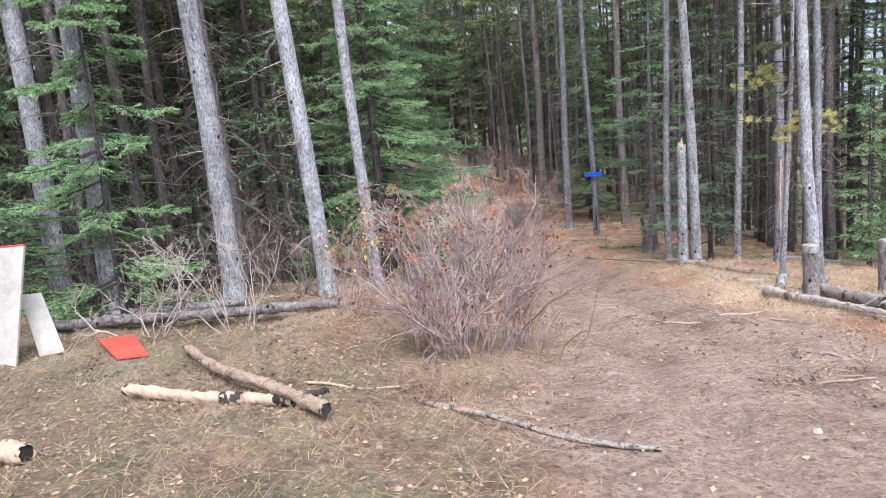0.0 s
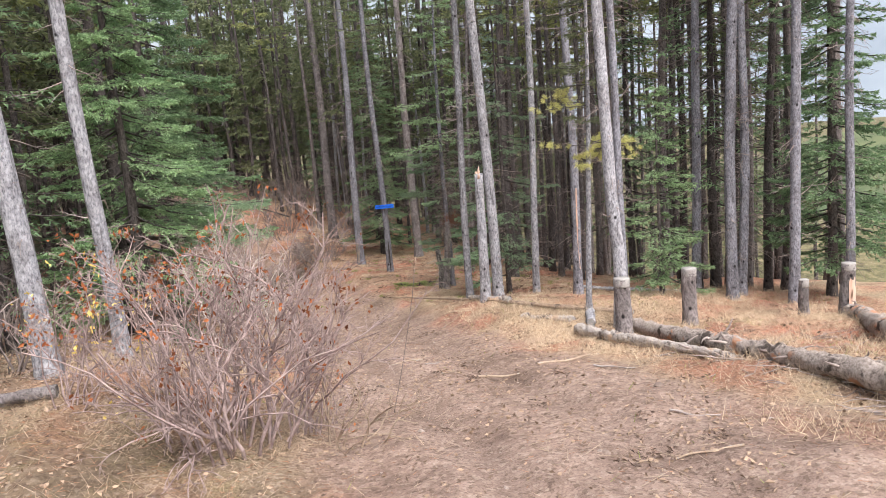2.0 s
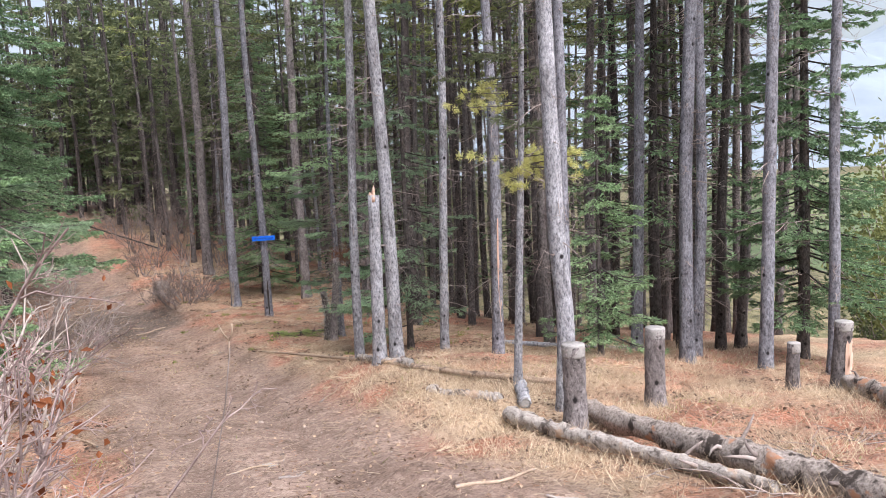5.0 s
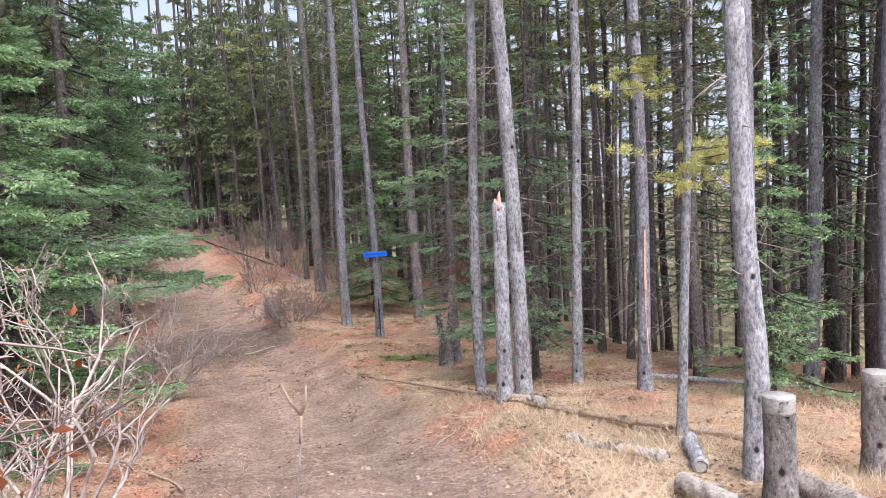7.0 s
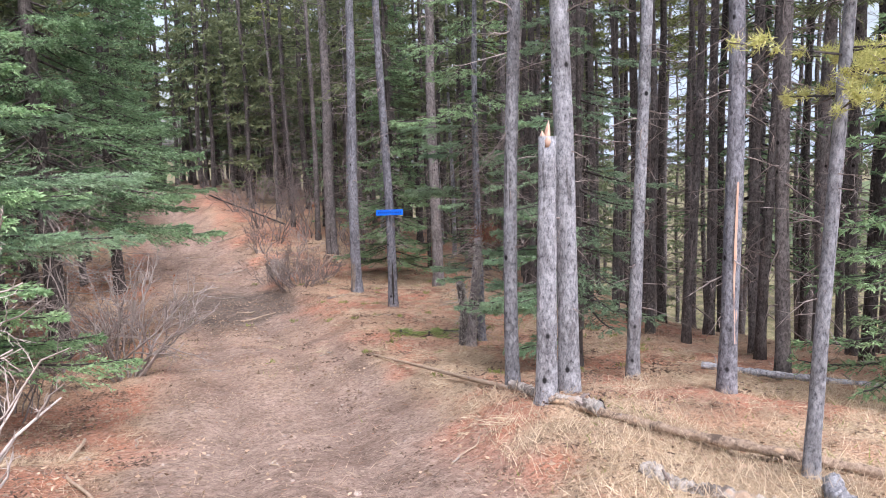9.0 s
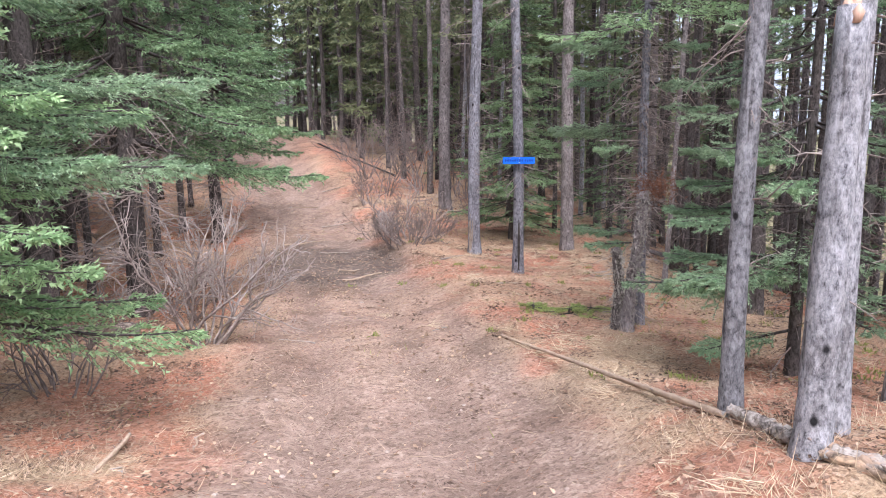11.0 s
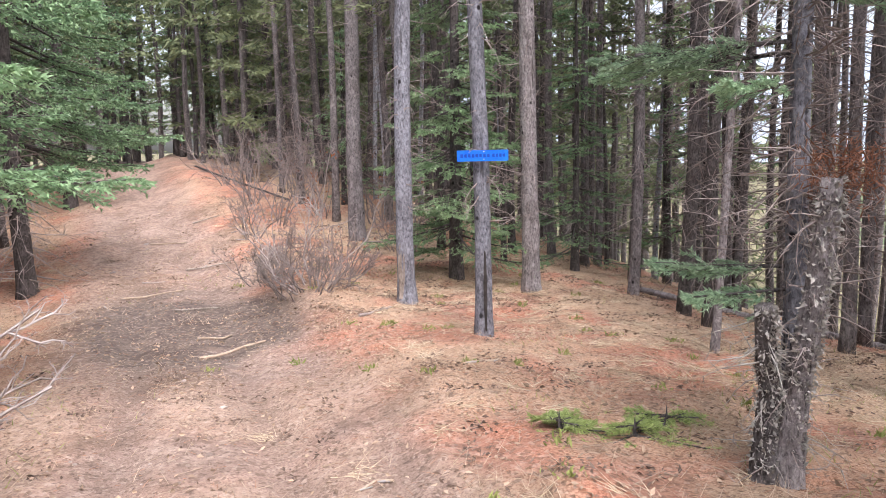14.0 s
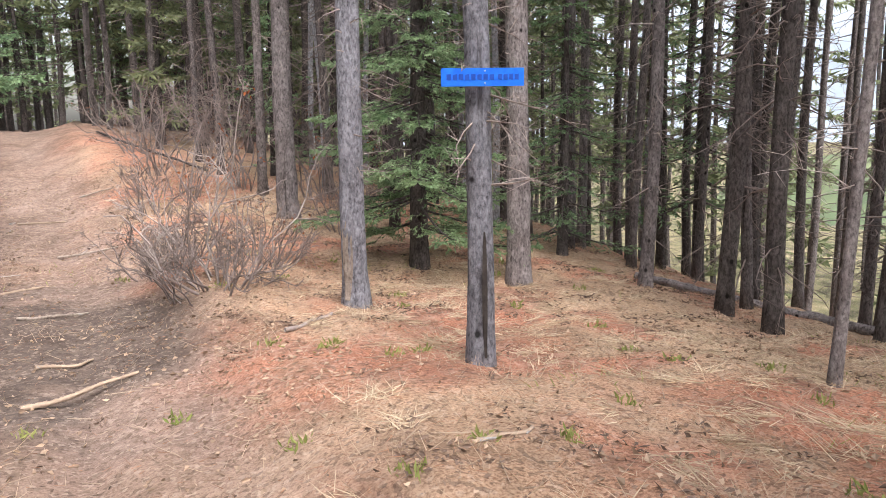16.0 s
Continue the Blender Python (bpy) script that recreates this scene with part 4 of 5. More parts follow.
def shrub(x, y, height, width, stems, seed, mat, label, leafing=(), lean=(0, 0), kids=(6, 5, 3), girth=.013, base=.12, bend=.3):
    """A leafless shrub: crooked stems that fan out of one foot, with side branches and twigs."""
    rng = np.random.default_rng(seed)
    bush = new("leafless_shrub")
    a = rng.uniform(0, 6.28, stems)
    out = np.sqrt(rng.uniform(.02, 1, stems))
    foot = np.stack([np.cos(a) * out * base * width, np.sin(a) * out * base * width, np.full(stems, -.06)], -1)
    reach = .5 * width / height
    way = np.stack([np.cos(a) * out * reach * 1.25 + lean[0], np.sin(a) * out * reach * 1.25 + lean[1], np.ones(stems)], -1)
    way /= np.linalg.norm(way, axis=1)[:, None]
    size = height * (1.02 - .25 * out) * rng.uniform(.62, 1.08, stems)
    thick = girth * rng.uniform(.6, 1.25, stems)
    soup = Soup()
    paths = limb_paths(foot, way, size, rng, bend * .8, .08, 8)
    limb_sticks(soup, paths, thick, thick * .3)
    tagged(part("stem_base", soup, mat, bush), kind="stuff")
    soup, ends = Soup(), [paths[:, -1]]
    for level, count in enumerate(kids):
        n = paths.shape[1] - 1
        t = rng.uniform(.24 if level == 0 else .15, .97, (len(paths), count)) * n
        i = np.minimum(t.astype(int), n - 1)
        row = np.arange(len(paths))[:, None]
        p, q = paths[row, i], paths[row, i + 1]
        foot = (p + (q - p) * (t - i)[..., None]).reshape(-1, 3)
        along_way = (q - p).reshape(-1, 3)
        along_way /= np.linalg.norm(along_way, axis=1)[:, None] + 1e-9
        off = rng.normal(0, 1, along_way.shape)
        off -= along_way * np.sum(off * along_way, axis=1)[:, None]
        off /= np.linalg.norm(off, axis=1)[:, None] + 1e-9
        way = along_way * .75 + off * rng.uniform(.5, 1.0, (len(off), 1)) + np.array((0, 0, .12))
        left = 1 - (t / n).ravel()
        size = np.repeat(size, count) * (.16 + .42 * left) * rng.uniform(.5, 1.2, len(foot))
        thick = np.maximum(np.repeat(thick, count) * (.3 + .35 * left), .0019)
        paths = limb_paths(foot, way, size, rng, bend, .04, (5, 4, 2)[level])
        limb_sticks(soup, paths, thick, thick * .45)
        ends.append(paths[:, -1])
    tagged(part("stem_tangle", soup, mat, bush), kind="stuff")
    ends = np.concatenate(ends)
    for count, lo, hi, material_, side in leafing:
        ok = np.where((ends[:, 2] > lo) & (ends[:, 2] < hi) & (ends[:, 0] * side[0] + ends[:, 1] * side[1] > side[2]))[0]
        if not len(ok):
            continue
        pick = rng.choice(rng.choice(ok, max(1, count // 4)), count)
        soup = Soup()
        leaves(soup, ends[pick] + rng.normal(0, .03, (count, 3)), rng.normal(0, .6, (count, 3)) - np.array((0, 0, .5)), rng.uniform(.022, .05, count), rng.uniform(.012, .028, count), rng)
        part("foliage", soup, material_, bush, smooth=False)
    return place(tagged(bush, label, "shrub", "leafless shrubs"), x, y, 0, 0)


ANY = (0, 0, -1)
shrub(.28, 6.6, 1.95, 1.95, 44, 51, twig_red, "reddish leafless shrub with a few orange leaves", ((330, .95, 1.9, leaf_red, (-.6, -.4, -.35)), (420, .3, 1.9, dead_red, ANY), (26, .5, 1.2, leaf_yellow, (-1, 0, .5))), kids=(7, 5, 3), base=.2, girth=.0145, bend=.26)
shrub(.78, 6.85, 2.0, .8, 9, 52, twig_red, "tall thin reddish shrub stems with red leaf tips", ((60, .9, 2.2, dead_red, ANY),), (.02, 0))
shrub(1.05, 6.5, 1.0, 1.5, 9, 66, twig_pale, "low arching bare stems at the edge of the trail", ((12, .2, .9, leaf_red, ANY),), (.35, 0), kids=(4, 3, 2), girth=.009, base=.1)
shrub(-.75, 7.1, 1.3, 1.1, 13, 53, twig_red, "thin leafless shrub with yellow leaves at the forest edge", ((90, .3, 1.5, leaf_yellow, ANY), (70, .6, 1.6, dead_red, ANY)), kids=(5, 4, 3), girth=.008)
shrub(-1.9, 7.2, 1.8, 1.5, 9, 54, twig_bleached, "grey lichened bare shrub by the fallen log", (), kids=(5, 4, 3), bend=.4, girth=.011)
shrub(-2.8, 7.3, 1.7, 1.4, 9, 55, twig_bleached, "grey lichened bare shrub by the fallen log", (), kids=(5, 4, 3), bend=.4, girth=.011)
for k, (x, y) in enumerate(((-3.1, 8.7), (-1.75, 9.0), (-4.3, 8.9), (-2.5, 9.5))):
    shrub(x, y, 1.5, 1.6, 12, 340 + k, twig_dark, "dark leafless brush at the foot of the pines", ((60, .2, 1.5, rust, ANY),), kids=(5, 4, 2))
shrub(.2, 16.67, 2.15, 2.5, 15, 56, twig_grey, "grey-brown leafless shrub fanning out beside the trail", ((30, .5, 1.6, dead_red, ANY),), kids=(8, 5, 2), girth=.019, base=.06, bend=.27)
shrub(-.7, 15.4, 1.8, 1.9, 16, 57, twig_dark, "brown leafless shrub under the spruce boughs", (), kids=(6, 5, 3), girth=.013)
shrub(-.35, 18.4, 1.5, 1.4, 14, 62, twig_dark, "brown leafless shrub under the spruce boughs", (), kids=(6, 5, 3))
shrub(2.45, 22.3, 1.15, 1.6, 26, 58, twig_dark, "grey leafless shrub beside the rising trail", (), kids=(8, 6, 3), girth=.012, base=.2, bend=.36)
shrub(2.6, 22.5, 2.1, 2.2, 9, 67, twig_grey, "tall grey crooked stems rising from a grey shrub", ((50, 1.0, 2.3, dead_red, ANY),), kids=(6, 4, 3), girth=.015, bend=.36)
shrub(2.05, 23.5, 1.0, 1.4, 18, 59, twig_dark, "low dark leafless shrub on the bank", (), kids=(6, 4, 3), base=.2)
shrub(3.0, 23.6, .9, 1.5, 16, 60, twig_dark, "low dark leafless shrub on the bank", ((60, .3, 1.2, dead_red, ANY),), kids=(6, 4, 3), base=.2)
shrub(1.7, 26.3, 1.1, 1.3, 14, 63, twig_dark, "dark leafless shrub beside the rising trail", ())
shrub(4.2, 25.4, 1.7, 1.7, 14, 64, twig_dark, "dark leafless shrub under the pines", ((90, .6, 1.8, dead_red, ANY),))
shrub(.35, 10.2, 2.3, 2.0, 11, 61, twig_bleached, "pale crooked bare shrub beside the trail", ((40, .7, 1.9, leaf_red, ANY),), (.3, -.05), kids=(6, 4, 3), girth=.019, bend=.32)
for k, (x, y, h) in enumerate(((2.1, 27.6, 2.3), (3.0, 28.6, 2.6), (1.6, 29.4, 2.0), (4.1, 27.9, 2.4), (2.6, 30.6, 2.5), (1.0, 32.2, 2.2))):
    shrub(x, y, h, 1.9, 11, 330 + k, twig_dark, "tall dark leafless bush under the trees of the crest", ((45, .6, 2.6, rust, ANY),), girth=.015, kids=(5, 4, 2))
shrub(1.0, 7.1, .7, .8, 8, 65, twig_red, "low reddish bare twigs at the edge of the trail", ((16, .3, .9, leaf_red, ANY),), kids=(4, 3), girth=.006)

# a single pale stem with a forked tip reaching towards the trail
stem = Soup()
z0 = floor_at(.95, 7.25)
foot = Soup()
tube(foot, [(.5, -.02, -.25), (.66, -.1, .4), (.77, -.18, .95), (.8, -.22, 1.18)], [.0035, .003, .0028, .0026], 7)
tube(stem, [(.793, -.215, 1.14), (.8, -.22, 1.21)], [.0028, .0042], 7)
tube(stem, [(.8, -.22, 1.21), (.775, -.23, 1.25), (.76, -.23, 1.29)], [.0042, .0036, .0022], 6)
tube(stem, [(.8, -.22, 1.21), (.813, -.225, 1.245), (.815, -.225, 1.28)], [.0042, .0034, .0022], 6)
fork = part("bare_stem", stem, twig_pale)
part("lower_stem", foot, twig_dark, fork, "thin dark lower stem")
fork.location = (.95, 7.25, z0 - .03)
tagged(fork, "single pale bare stem with a forked tip", "stem")

# ---- logs, stumps and sticks ----


def log(name, a, b, r0, r1, mat, label, seed, stubs=0, cap=wood_cut, bow=.03, category="log", lift=1.0, roll_in=.8, burnt=()):
    """A fallen stem lying on the floor from a to b, with cut ends and branch stubs."""
    rng = np.random.default_rng(seed)
    thing = new(name)
    n = 16
    t = np.linspace(0, 1, n)
    x, y = a[0] + (b[0] - a[0]) * t, a[1] + (b[1] - a[1]) * t
    side = np.array((b[1] - a[1], a[0] - b[0])) / math.hypot(b[0] - a[0], b[1] - a[1])
    off = bow * np.sin(t * 3.1) + bow * .5 * np.sin(t * 8 + seed)
    x, y = x + side[0] * off, y + side[1] * off
    r = r0 + (r1 - r0) * t
    ends = [floor_at(x[0], y[0]), floor_at(x[-1], y[-1])]
    floor_line = np.array([floor_at(u, v) for u, v in zip(x, y)])
    z = ends[0] + (ends[1] - ends[0]) * t
    z = z + .5 * max(0, float(np.max(floor_line - z))) + r * roll_in * lift
    path = np.stack([x, y, z], -1)
    thing.location = path[0]
    path = path - path[0]
    soup = Soup()
    fine_t = np.linspace(0, 1, 56)
    tube(soup, np.stack([np.interp(fine_t, t, path[:, c]) for c in range(3)], -1), np.interp(fine_t, t, r) * (1 + .1 * np.sin(fine_t * 23 + seed) * np.sin(fine_t * 9) + .05 * np.sin(fine_t * 61 + seed)) * (1 - .06 * np.exp(-np.minimum(fine_t, 1 - fine_t) / .012)), 14, .15, rng, False)
    part("bark", soup, mat, thing)
    for lo, hi in burnt:
        soup = Soup()
        cut = np.linspace(lo, hi, 7)
        tube(soup, np.stack([np.interp(cut, t, path[:, c]) for c in range(3)], -1) + (0, 0, .001), np.interp(cut, t, r) * 1.06, 14, .06, rng, False)
        part("charred_patch", soup, char, thing, "black charred patch")
    for k in (0, -1):
        way = path[1] - path[0] if k == 0 else path[-2] - path[-1]
        way = way / np.linalg.norm(way)
        soup = Soup()
        tube(soup, [path[k] + way * .09, path[k] + way * .012, path[k] + way * .008], [r[k] * .5, r[k] * .97, r[k] * .1], 14, .05, rng)
        part("cut_end", soup, cap, thing, smooth=False)
    for k in range(stubs):
        i = rng.integers(1, n - 1)
        way = np.array((side[0] * rng.choice((-1, 1)), side[1] * rng.choice((-1, 1)), rng.uniform(.1, 1.2)))
        way /= np.linalg.norm(way)
        size = r[i] + rng.uniform(.03, .16) * min(1, r[i] / .05)
        soup = Soup()
        knee = rng.normal(0, .25, 3) * size
        tube(soup, [path[i], path[i] + way * size * .6, path[i] + way * size * .85 + knee * .4, path[i] + way * size * .95 + knee], np.array((.02, .012, .009, .004)) * min(1, r[i] / .045), 6, .15, rng)
        part("branch_stub", soup, twig_dark if k % 3 else twig_grey, thing)
    return tagged(thing, label, category)


log("fallen_log", (4.15, 9.3), (4.42, 6.8), .066, .036, log_pale, "pale weathered log lying beside the trail", 301, 2)
log("fallen_log", (4.75, 9.0), (4.55, 4.9), .08, .088, log_mottled, "long thick log with peeling bark and branch stubs", 302, 14, bow=.07)
log("fallen_log", (4.95, 8.3), (4.85, 5.6), .05, .055, log_mottled, "dark slim log tucked behind a thicker log", 303, 3)
log("fallen_log", (7.9, 9.1), (5.9, 6.4), .09, .1, log_mottled, "grey log with rough broken branches in dry grass", 304, 10)
log("fallen_log", (3.9, 12.7), (4.17, 11.6), .034, .05, log_pale, "short pale broken log crusted with lichen", 305, 3, wood_cut, .04)
log("fallen_pole", (3.95, 11.95), (5.35, 10.1), .027, .033, log_tan, "long brown pole lying on the needles", 306, 1)
log("fallen_log", (4.0, 10.65), (4.32, 9.72), .046, .05, log_pale, "pale half-buried log in dry grass", 307, 2, bow=.05, lift=-.2)
log("fallen_log", (4.72, 10.05), (4.45, 9.5), .045, .05, bark_grey, "short grey log beside the thin pine", 308, 0)
log("fallen_pole", (3.19, 15.95), (3.9, 12.72), .011, .02, twig_pale, "long straight bare stick along the bank", 309, 1, bow=.02, lift=1.4)
log("fallen_log", (-4.2, 7.75), (-.9, 7.3), .058, .048, bark_brown, "grey fallen log along the forest edge", 310, 8, lift=1.4)
log("fallen_log", (-3.5, 8.0), (-2.0, 7.9), .05, .045, bark_brown, "brown broken log behind the grey fallen log", 311, 3, lift=2.0)
log("peeled_log", (-2.31, 5.52), (-.87, 4.92), .046, .043, wood_peeled, "peeled pale log with charred patches", 312, 0, char, burnt=((.62, .73), (.9, .99)))
log("fallen_log", (-2.16, 6.41), (-.56, 4.5), .034, .046, log_tan, "bark-covered log lying across a peeled log", 313, 3, char, .05, lift=2.2)
log("charred_log", (-3.3, 4.75), (-2.42, 4.4), .07, .065, wood_peeled, "short peeled log with a charred end", 314, 0, char)
log("charred_stick", (-1.0, 5.0), (-.72, 5.28), .03, .025, char, "short charred stick under the crossed logs", 315, 0, char)
log("fallen_branch", (0, 5.09), (1.33, 3.89), .021, .015, log_mottled, "crooked fallen branch on the dry ground", 316, 7, char, .07)
log("fallen_branch", (-.9, 5.5), (-.2, 5.45), .012, .007, twig_pale, "thin pale forked twig on the ground", 317, 2, wood_fresh, .05)
log("fallen_log", (7.4, 23.6), (9.2, 20.4), .042, .05, bark_brown, "fallen log along the edge of the slope", 318, 3)
log("fallen_log", (-.2, 35.8), (2.4, 30.0), .026, .022, bark_dark, "dark thin log along the edge of the rising trail", 319, 4)
log("fallen_branch", (1.42, 20.4), (2.0, 20.85), .016, .01, twig_pale, "pale forked branch lying across the trail edge", 320, 3, wood_fresh, .05)
log("fallen_branch", (2.96, 20.8), (3.35, 21.35), .016, .01, twig_grey, "grey crooked branch beside the shrub", 321, 3, wood_cut, .06)
log("fallen_branch", (3.51, 18.39), (3.8, 18.47), .01, .008, twig_pale, "small pale stick on the needle litter", 322, 1, wood_cut)
log("fallen_branch", (2.5, 8.12), (2.9, 7.97), .012, .008, twig_pale, "small pale stick on the trail", 323, 1, wood_cut)
log("fallen_branch", (3.1, 8.0), (3.65, 7.97), .014, .008, twig_pale, "small pale forked stick on the trail", 324, 2, wood_cut)
log("fallen_branch", (.3, 13.9), (1.0, 11.5), .014, .01, twig_pale, "thin bare sapling stick beside the trail", 325, 3, wood_cut, .1)
for k, (x, y, dx, dy) in enumerate(((.7, 25.4, .7, -.15), (.1, 23.6, .75, .3), (.9, 22.6, .5, .25), (-.1, 27.2, .6, .1), (.5, 28.6, .5, -.2), (1.3, 21.3, .35, .2))):
    log("fallen_branch", (x, y), (x + dx, y + dy), .015, .008, twig_pale if k % 2 else bark_log, "crooked dry branch lying across the rising trail", 350 + k, 2, wood_cut, .06)
log("fallen_log", (-2.2, 17.6), (-.7, 17.4), .06, .06, bark_log, "weathered log under the spruce boughs", 326, 2)
log("fallen_pole", (6.4, 13.9), (8.2, 12.7), .035, .03, bark_grey, "grey fallen pole among the pines", 327, 2)
rng = np.random.default_rng(77)
for k in range(26):
    y = rng.uniform(4, 31)
    x = float(trail_x(np.array(y))) + rng.normal(0, 1.3)
    a = rng.uniform(0, 6.28)
    s = rng.uniform(.12, .4)
    log("fallen_twig", (x, y), (x + s * math.cos(a), y + s * math.sin(a)), .008, .005, twig_pale if k % 3 else twig_grey, "small dry twig lying on the trail", 400 + k, 1, wood_cut, .03, "twig")


def stump(x, y, radius, height, seed, label, band=True, scar=False):
    """A cut post-like stump with a pale rim."""
    rng = np.random.default_rng(seed)
    thing = new("tree_stump")
    z = np.linspace(-.1, height, 12)
    line = np.stack([.01 * np.sin(z * 5 + seed), .01 * np.cos(z * 4), z], -1)
    soup = Soup()
    tube(soup, line, radius * (1 + .25 * np.exp(-np.maximum(z, 0) / .1)), 16, .03, rng)
    part("bark", soup, bark_brown, thing)
    soup = Soup()
    top = line[-1]
    tube(soup, [top - (0, 0, .09 if band else .01), top - (0, 0, .07), top - (0, 0, .055), top - (0, 0, .04), top - (0, 0, .02), top + (0, 0, .004), top + (0, 0, .01)], np.array((.98, 1.02, 1.0, 1.035, 1.0, 1.02, .97)) * radius, 18, .018, rng)
    part("cut_top", soup, wood_cut, thing, "grey sawn top")
    if scar:
        soup = Soup()
        a = np.linspace(-.95, .35, 8)
        zz = np.linspace(.18, height - .18, 7)
        zz, aa = np.meshgrid(zz, a, indexing="ij")
        rr = radius * (1.1 + .05 * rng.standard_normal(aa.shape))
        v = np.stack([rr * np.sin(aa + .4), -rr * np.cos(aa + .4), zz + .03 * rng.standard_normal(zz.shape)], -1).reshape(-1, 3)
        i, j = np.meshgrid(np.arange(6), np.arange(7), indexing="ij")
        p = i * 8 + j
        f = np.concatenate([np.stack([p, p + 1, p + 9], -1).reshape(-1, 3), np.stack([p, p + 9, p + 8], -1).reshape(-1, 3)])
        soup.add(v, f)
        part("stripped_patch", soup, wood_fresh, thing, "orange bare wood where the bark is gone")
    return place(tagged(thing, label, "stump", "cut stumps"), x, y, 0, 0)


for x, y, r, top_z, seed, text, scar in (
        (4.48, 8.8, .088, .123, 1, "grey cut stump with a pale sawn rim beside a pine", False),
        (5.69, 9.34, .088, -.012, 2, "grey cut stump with a pale sawn rim in dry grass", False),
        (7.3, 9.25, .06, -.36, 3, "short thin weathered stump in dry grass", False),
        (8.0, 9.28, .085, -.244, 4, "cut stump with an orange stripped patch", True)):
    stump(x, y, r, top_z - floor_at(x, y), seed, text, True, scar)


def panel(corners, thick):
    """A board: four corners and a thickness."""
    c = np.array(corners, float)
    d = np.cross(c[1] - c[0], c[3] - c[0])
    d = d / np.linalg.norm(d) * thick
    v = np.concatenate([c, c + d])
    f = [(0, 1, 2), (0, 2, 3), (4, 6, 5), (4, 7, 6)]
    for i in range(4):
        j = (i + 1) % 4
        f += [(i, i + 4, j + 4), (i, j + 4, j)]
    soup = Soup()
    soup.add(v, f)
    return soup


def bevelled(ob, width=.003):
    m = ob.modifiers.new("bevel", "BEVEL")
    m.width, m.segments, m.limit_method = width, 2, "ANGLE"
    return ob


# white boards leaning at the edge of the clearing
boards = new("leaning_white_boards")
z0 = floor_at(-3.7, 6.4)
bevelled(part("panel", panel([(-.3, .02, 0), (.13, -.06, .0), (.31, .1, 1.04), (-.48, .2, 1.02)], .025), board_white, boards, smooth=False))
bevelled(part("leg", panel([(.2, .17, 0), (.38, .27, .0), (.18, .42, .54), (.02, .35, .55)], .03), board_white, boards, smooth=False))
bevelled(part("top_edge", panel([(-.48, .2, 1.02), (.31, .1, 1.04), (.31, .1, 1.055), (-.48, .2, 1.035)], .027), board_red, boards, "red painted top edge", smooth=False))
boards.location = (-3.74, 6.4, z0 - .02)
tagged(boards, "weathered white boards leaning together at the forest edge", "board")

red = new("red_board", panel([(-.4, .32, .03), (-.07, .4, .02), (.36, -.33, .02), (.12, -.42, .04)], .02).mesh("red_board", False))
red.data.materials.append(board_red)
red.location = (-2.8, 6.65, floor_at(-2.8, 6.65) + .02)
tagged(bevelled(red), "faded red wooden board lying on the ground", "board")

# the blue sign on its tree
sign = new("blue_sign")
sign.matrix_basis = pose(4.03, 19.705, .133, 0, 0, -12)
w, h = .23, .049
bevelled(part("board", panel([(-w, -.012, -h), (w, -.012, -h), (w, -.012, h), (-w, -.012, h)], -.02), sign_blue, sign, smooth=False))
for k, (x0, x1) in enumerate([(-.2 + i * .034, -.2 + i * .034 + .024) for i in range(8)] + [(.085 + i * .031, .085 + i * .031 + .022) for i in range(4)]):
    part("letter_bar", panel([(x0, -.0145, -.015 + .002 * (k % 3)), (x1, -.0145, -.016), (x1, -.0145, .017), (x0, -.0145, .016 - .003 * (k % 2))], -.002), sign_ink, sign, smooth=False)
for zz in (-.032, .034):
    soup = Soup()
    tube(soup, [(.012, -.0125, zz), (.012, -.017, zz)], [.005, .0045], 10)
    part("nail", soup, nail_mat, sign, "pale nail head")
tagged(sign, "narrow bright blue wooden sign nailed to a pine", "sign")

# the ragged young fir with dead lower limbs, and the lichened snag beside it
rng = np.random.default_rng(91)
ragged = new("ragged_fir")
line = trunk_line(6.5, rng, (.012, 0), .02, 18)
add_trunk(ragged, line, .06, bark_mid, rng, 10, .2)
dead_twigs(ragged, line, .05, 1.2, 3.2, 200, .6, twig_grey, rng)
dead_twigs(ragged, line, .05, .9, 2.4, 150, .65, twig_dark, rng)
dead_twigs(ragged, line, .05, .1, 1.1, 60, .3, twig_bleached, rng)
for z, a, size in ((2.0, 2.45, 1.2), (2.08, 2.15, 1.05), (2.5, 2.55, 1.0), (2.65, 2.2, .85), (2.25, -.25, .8), (2.4, .3, .6), (.92, 2.5, .65), (.85, 2.9, .5), (1.9, 3.2, .8), (2.9, -.3, .8), (2.9, 3.3, .9)):
    wood, foliage = boughs(line, z, z + .02, size, rng, .3, 1, .04, .036, 44, (.03, .0085), .1, .0, (a, .08))
    part("low_bough", foliage, mint_green, ragged, "fresh green bough on a ragged trunk", smooth=False)
    part("bough_wood", wood, bark_dark, ragged)
wood, foliage = boughs(line, 3.1, 6.4, 1.1, rng, .25, 4, .2, .09, 11, (.045, .014))
part("crown", foliage, fir_green, ragged, smooth=False)
tagged(part("limbwork", wood, bark_dark, ragged), kind="stuff")
soup = Soup()
base = np.array((.03, -.26, 1.47)) + rng.normal(0, .08, (800, 3)) * (1.4, 1, .9)
blades(soup, base, rng.normal(0, 1, (800, 3)) + (0, 0, -.4), .06, .007, rng)
tagged(part("dead_tuft", soup, rust, ragged, "tuft of dead rusty needles", smooth=False), kind="stuff")
place(tagged(ragged, "ragged young fir with tangled dead lower twigs", "tree"), 4.66, 16.3)

rng = np.random.default_rng(92)
snag = new("lichened_snag")
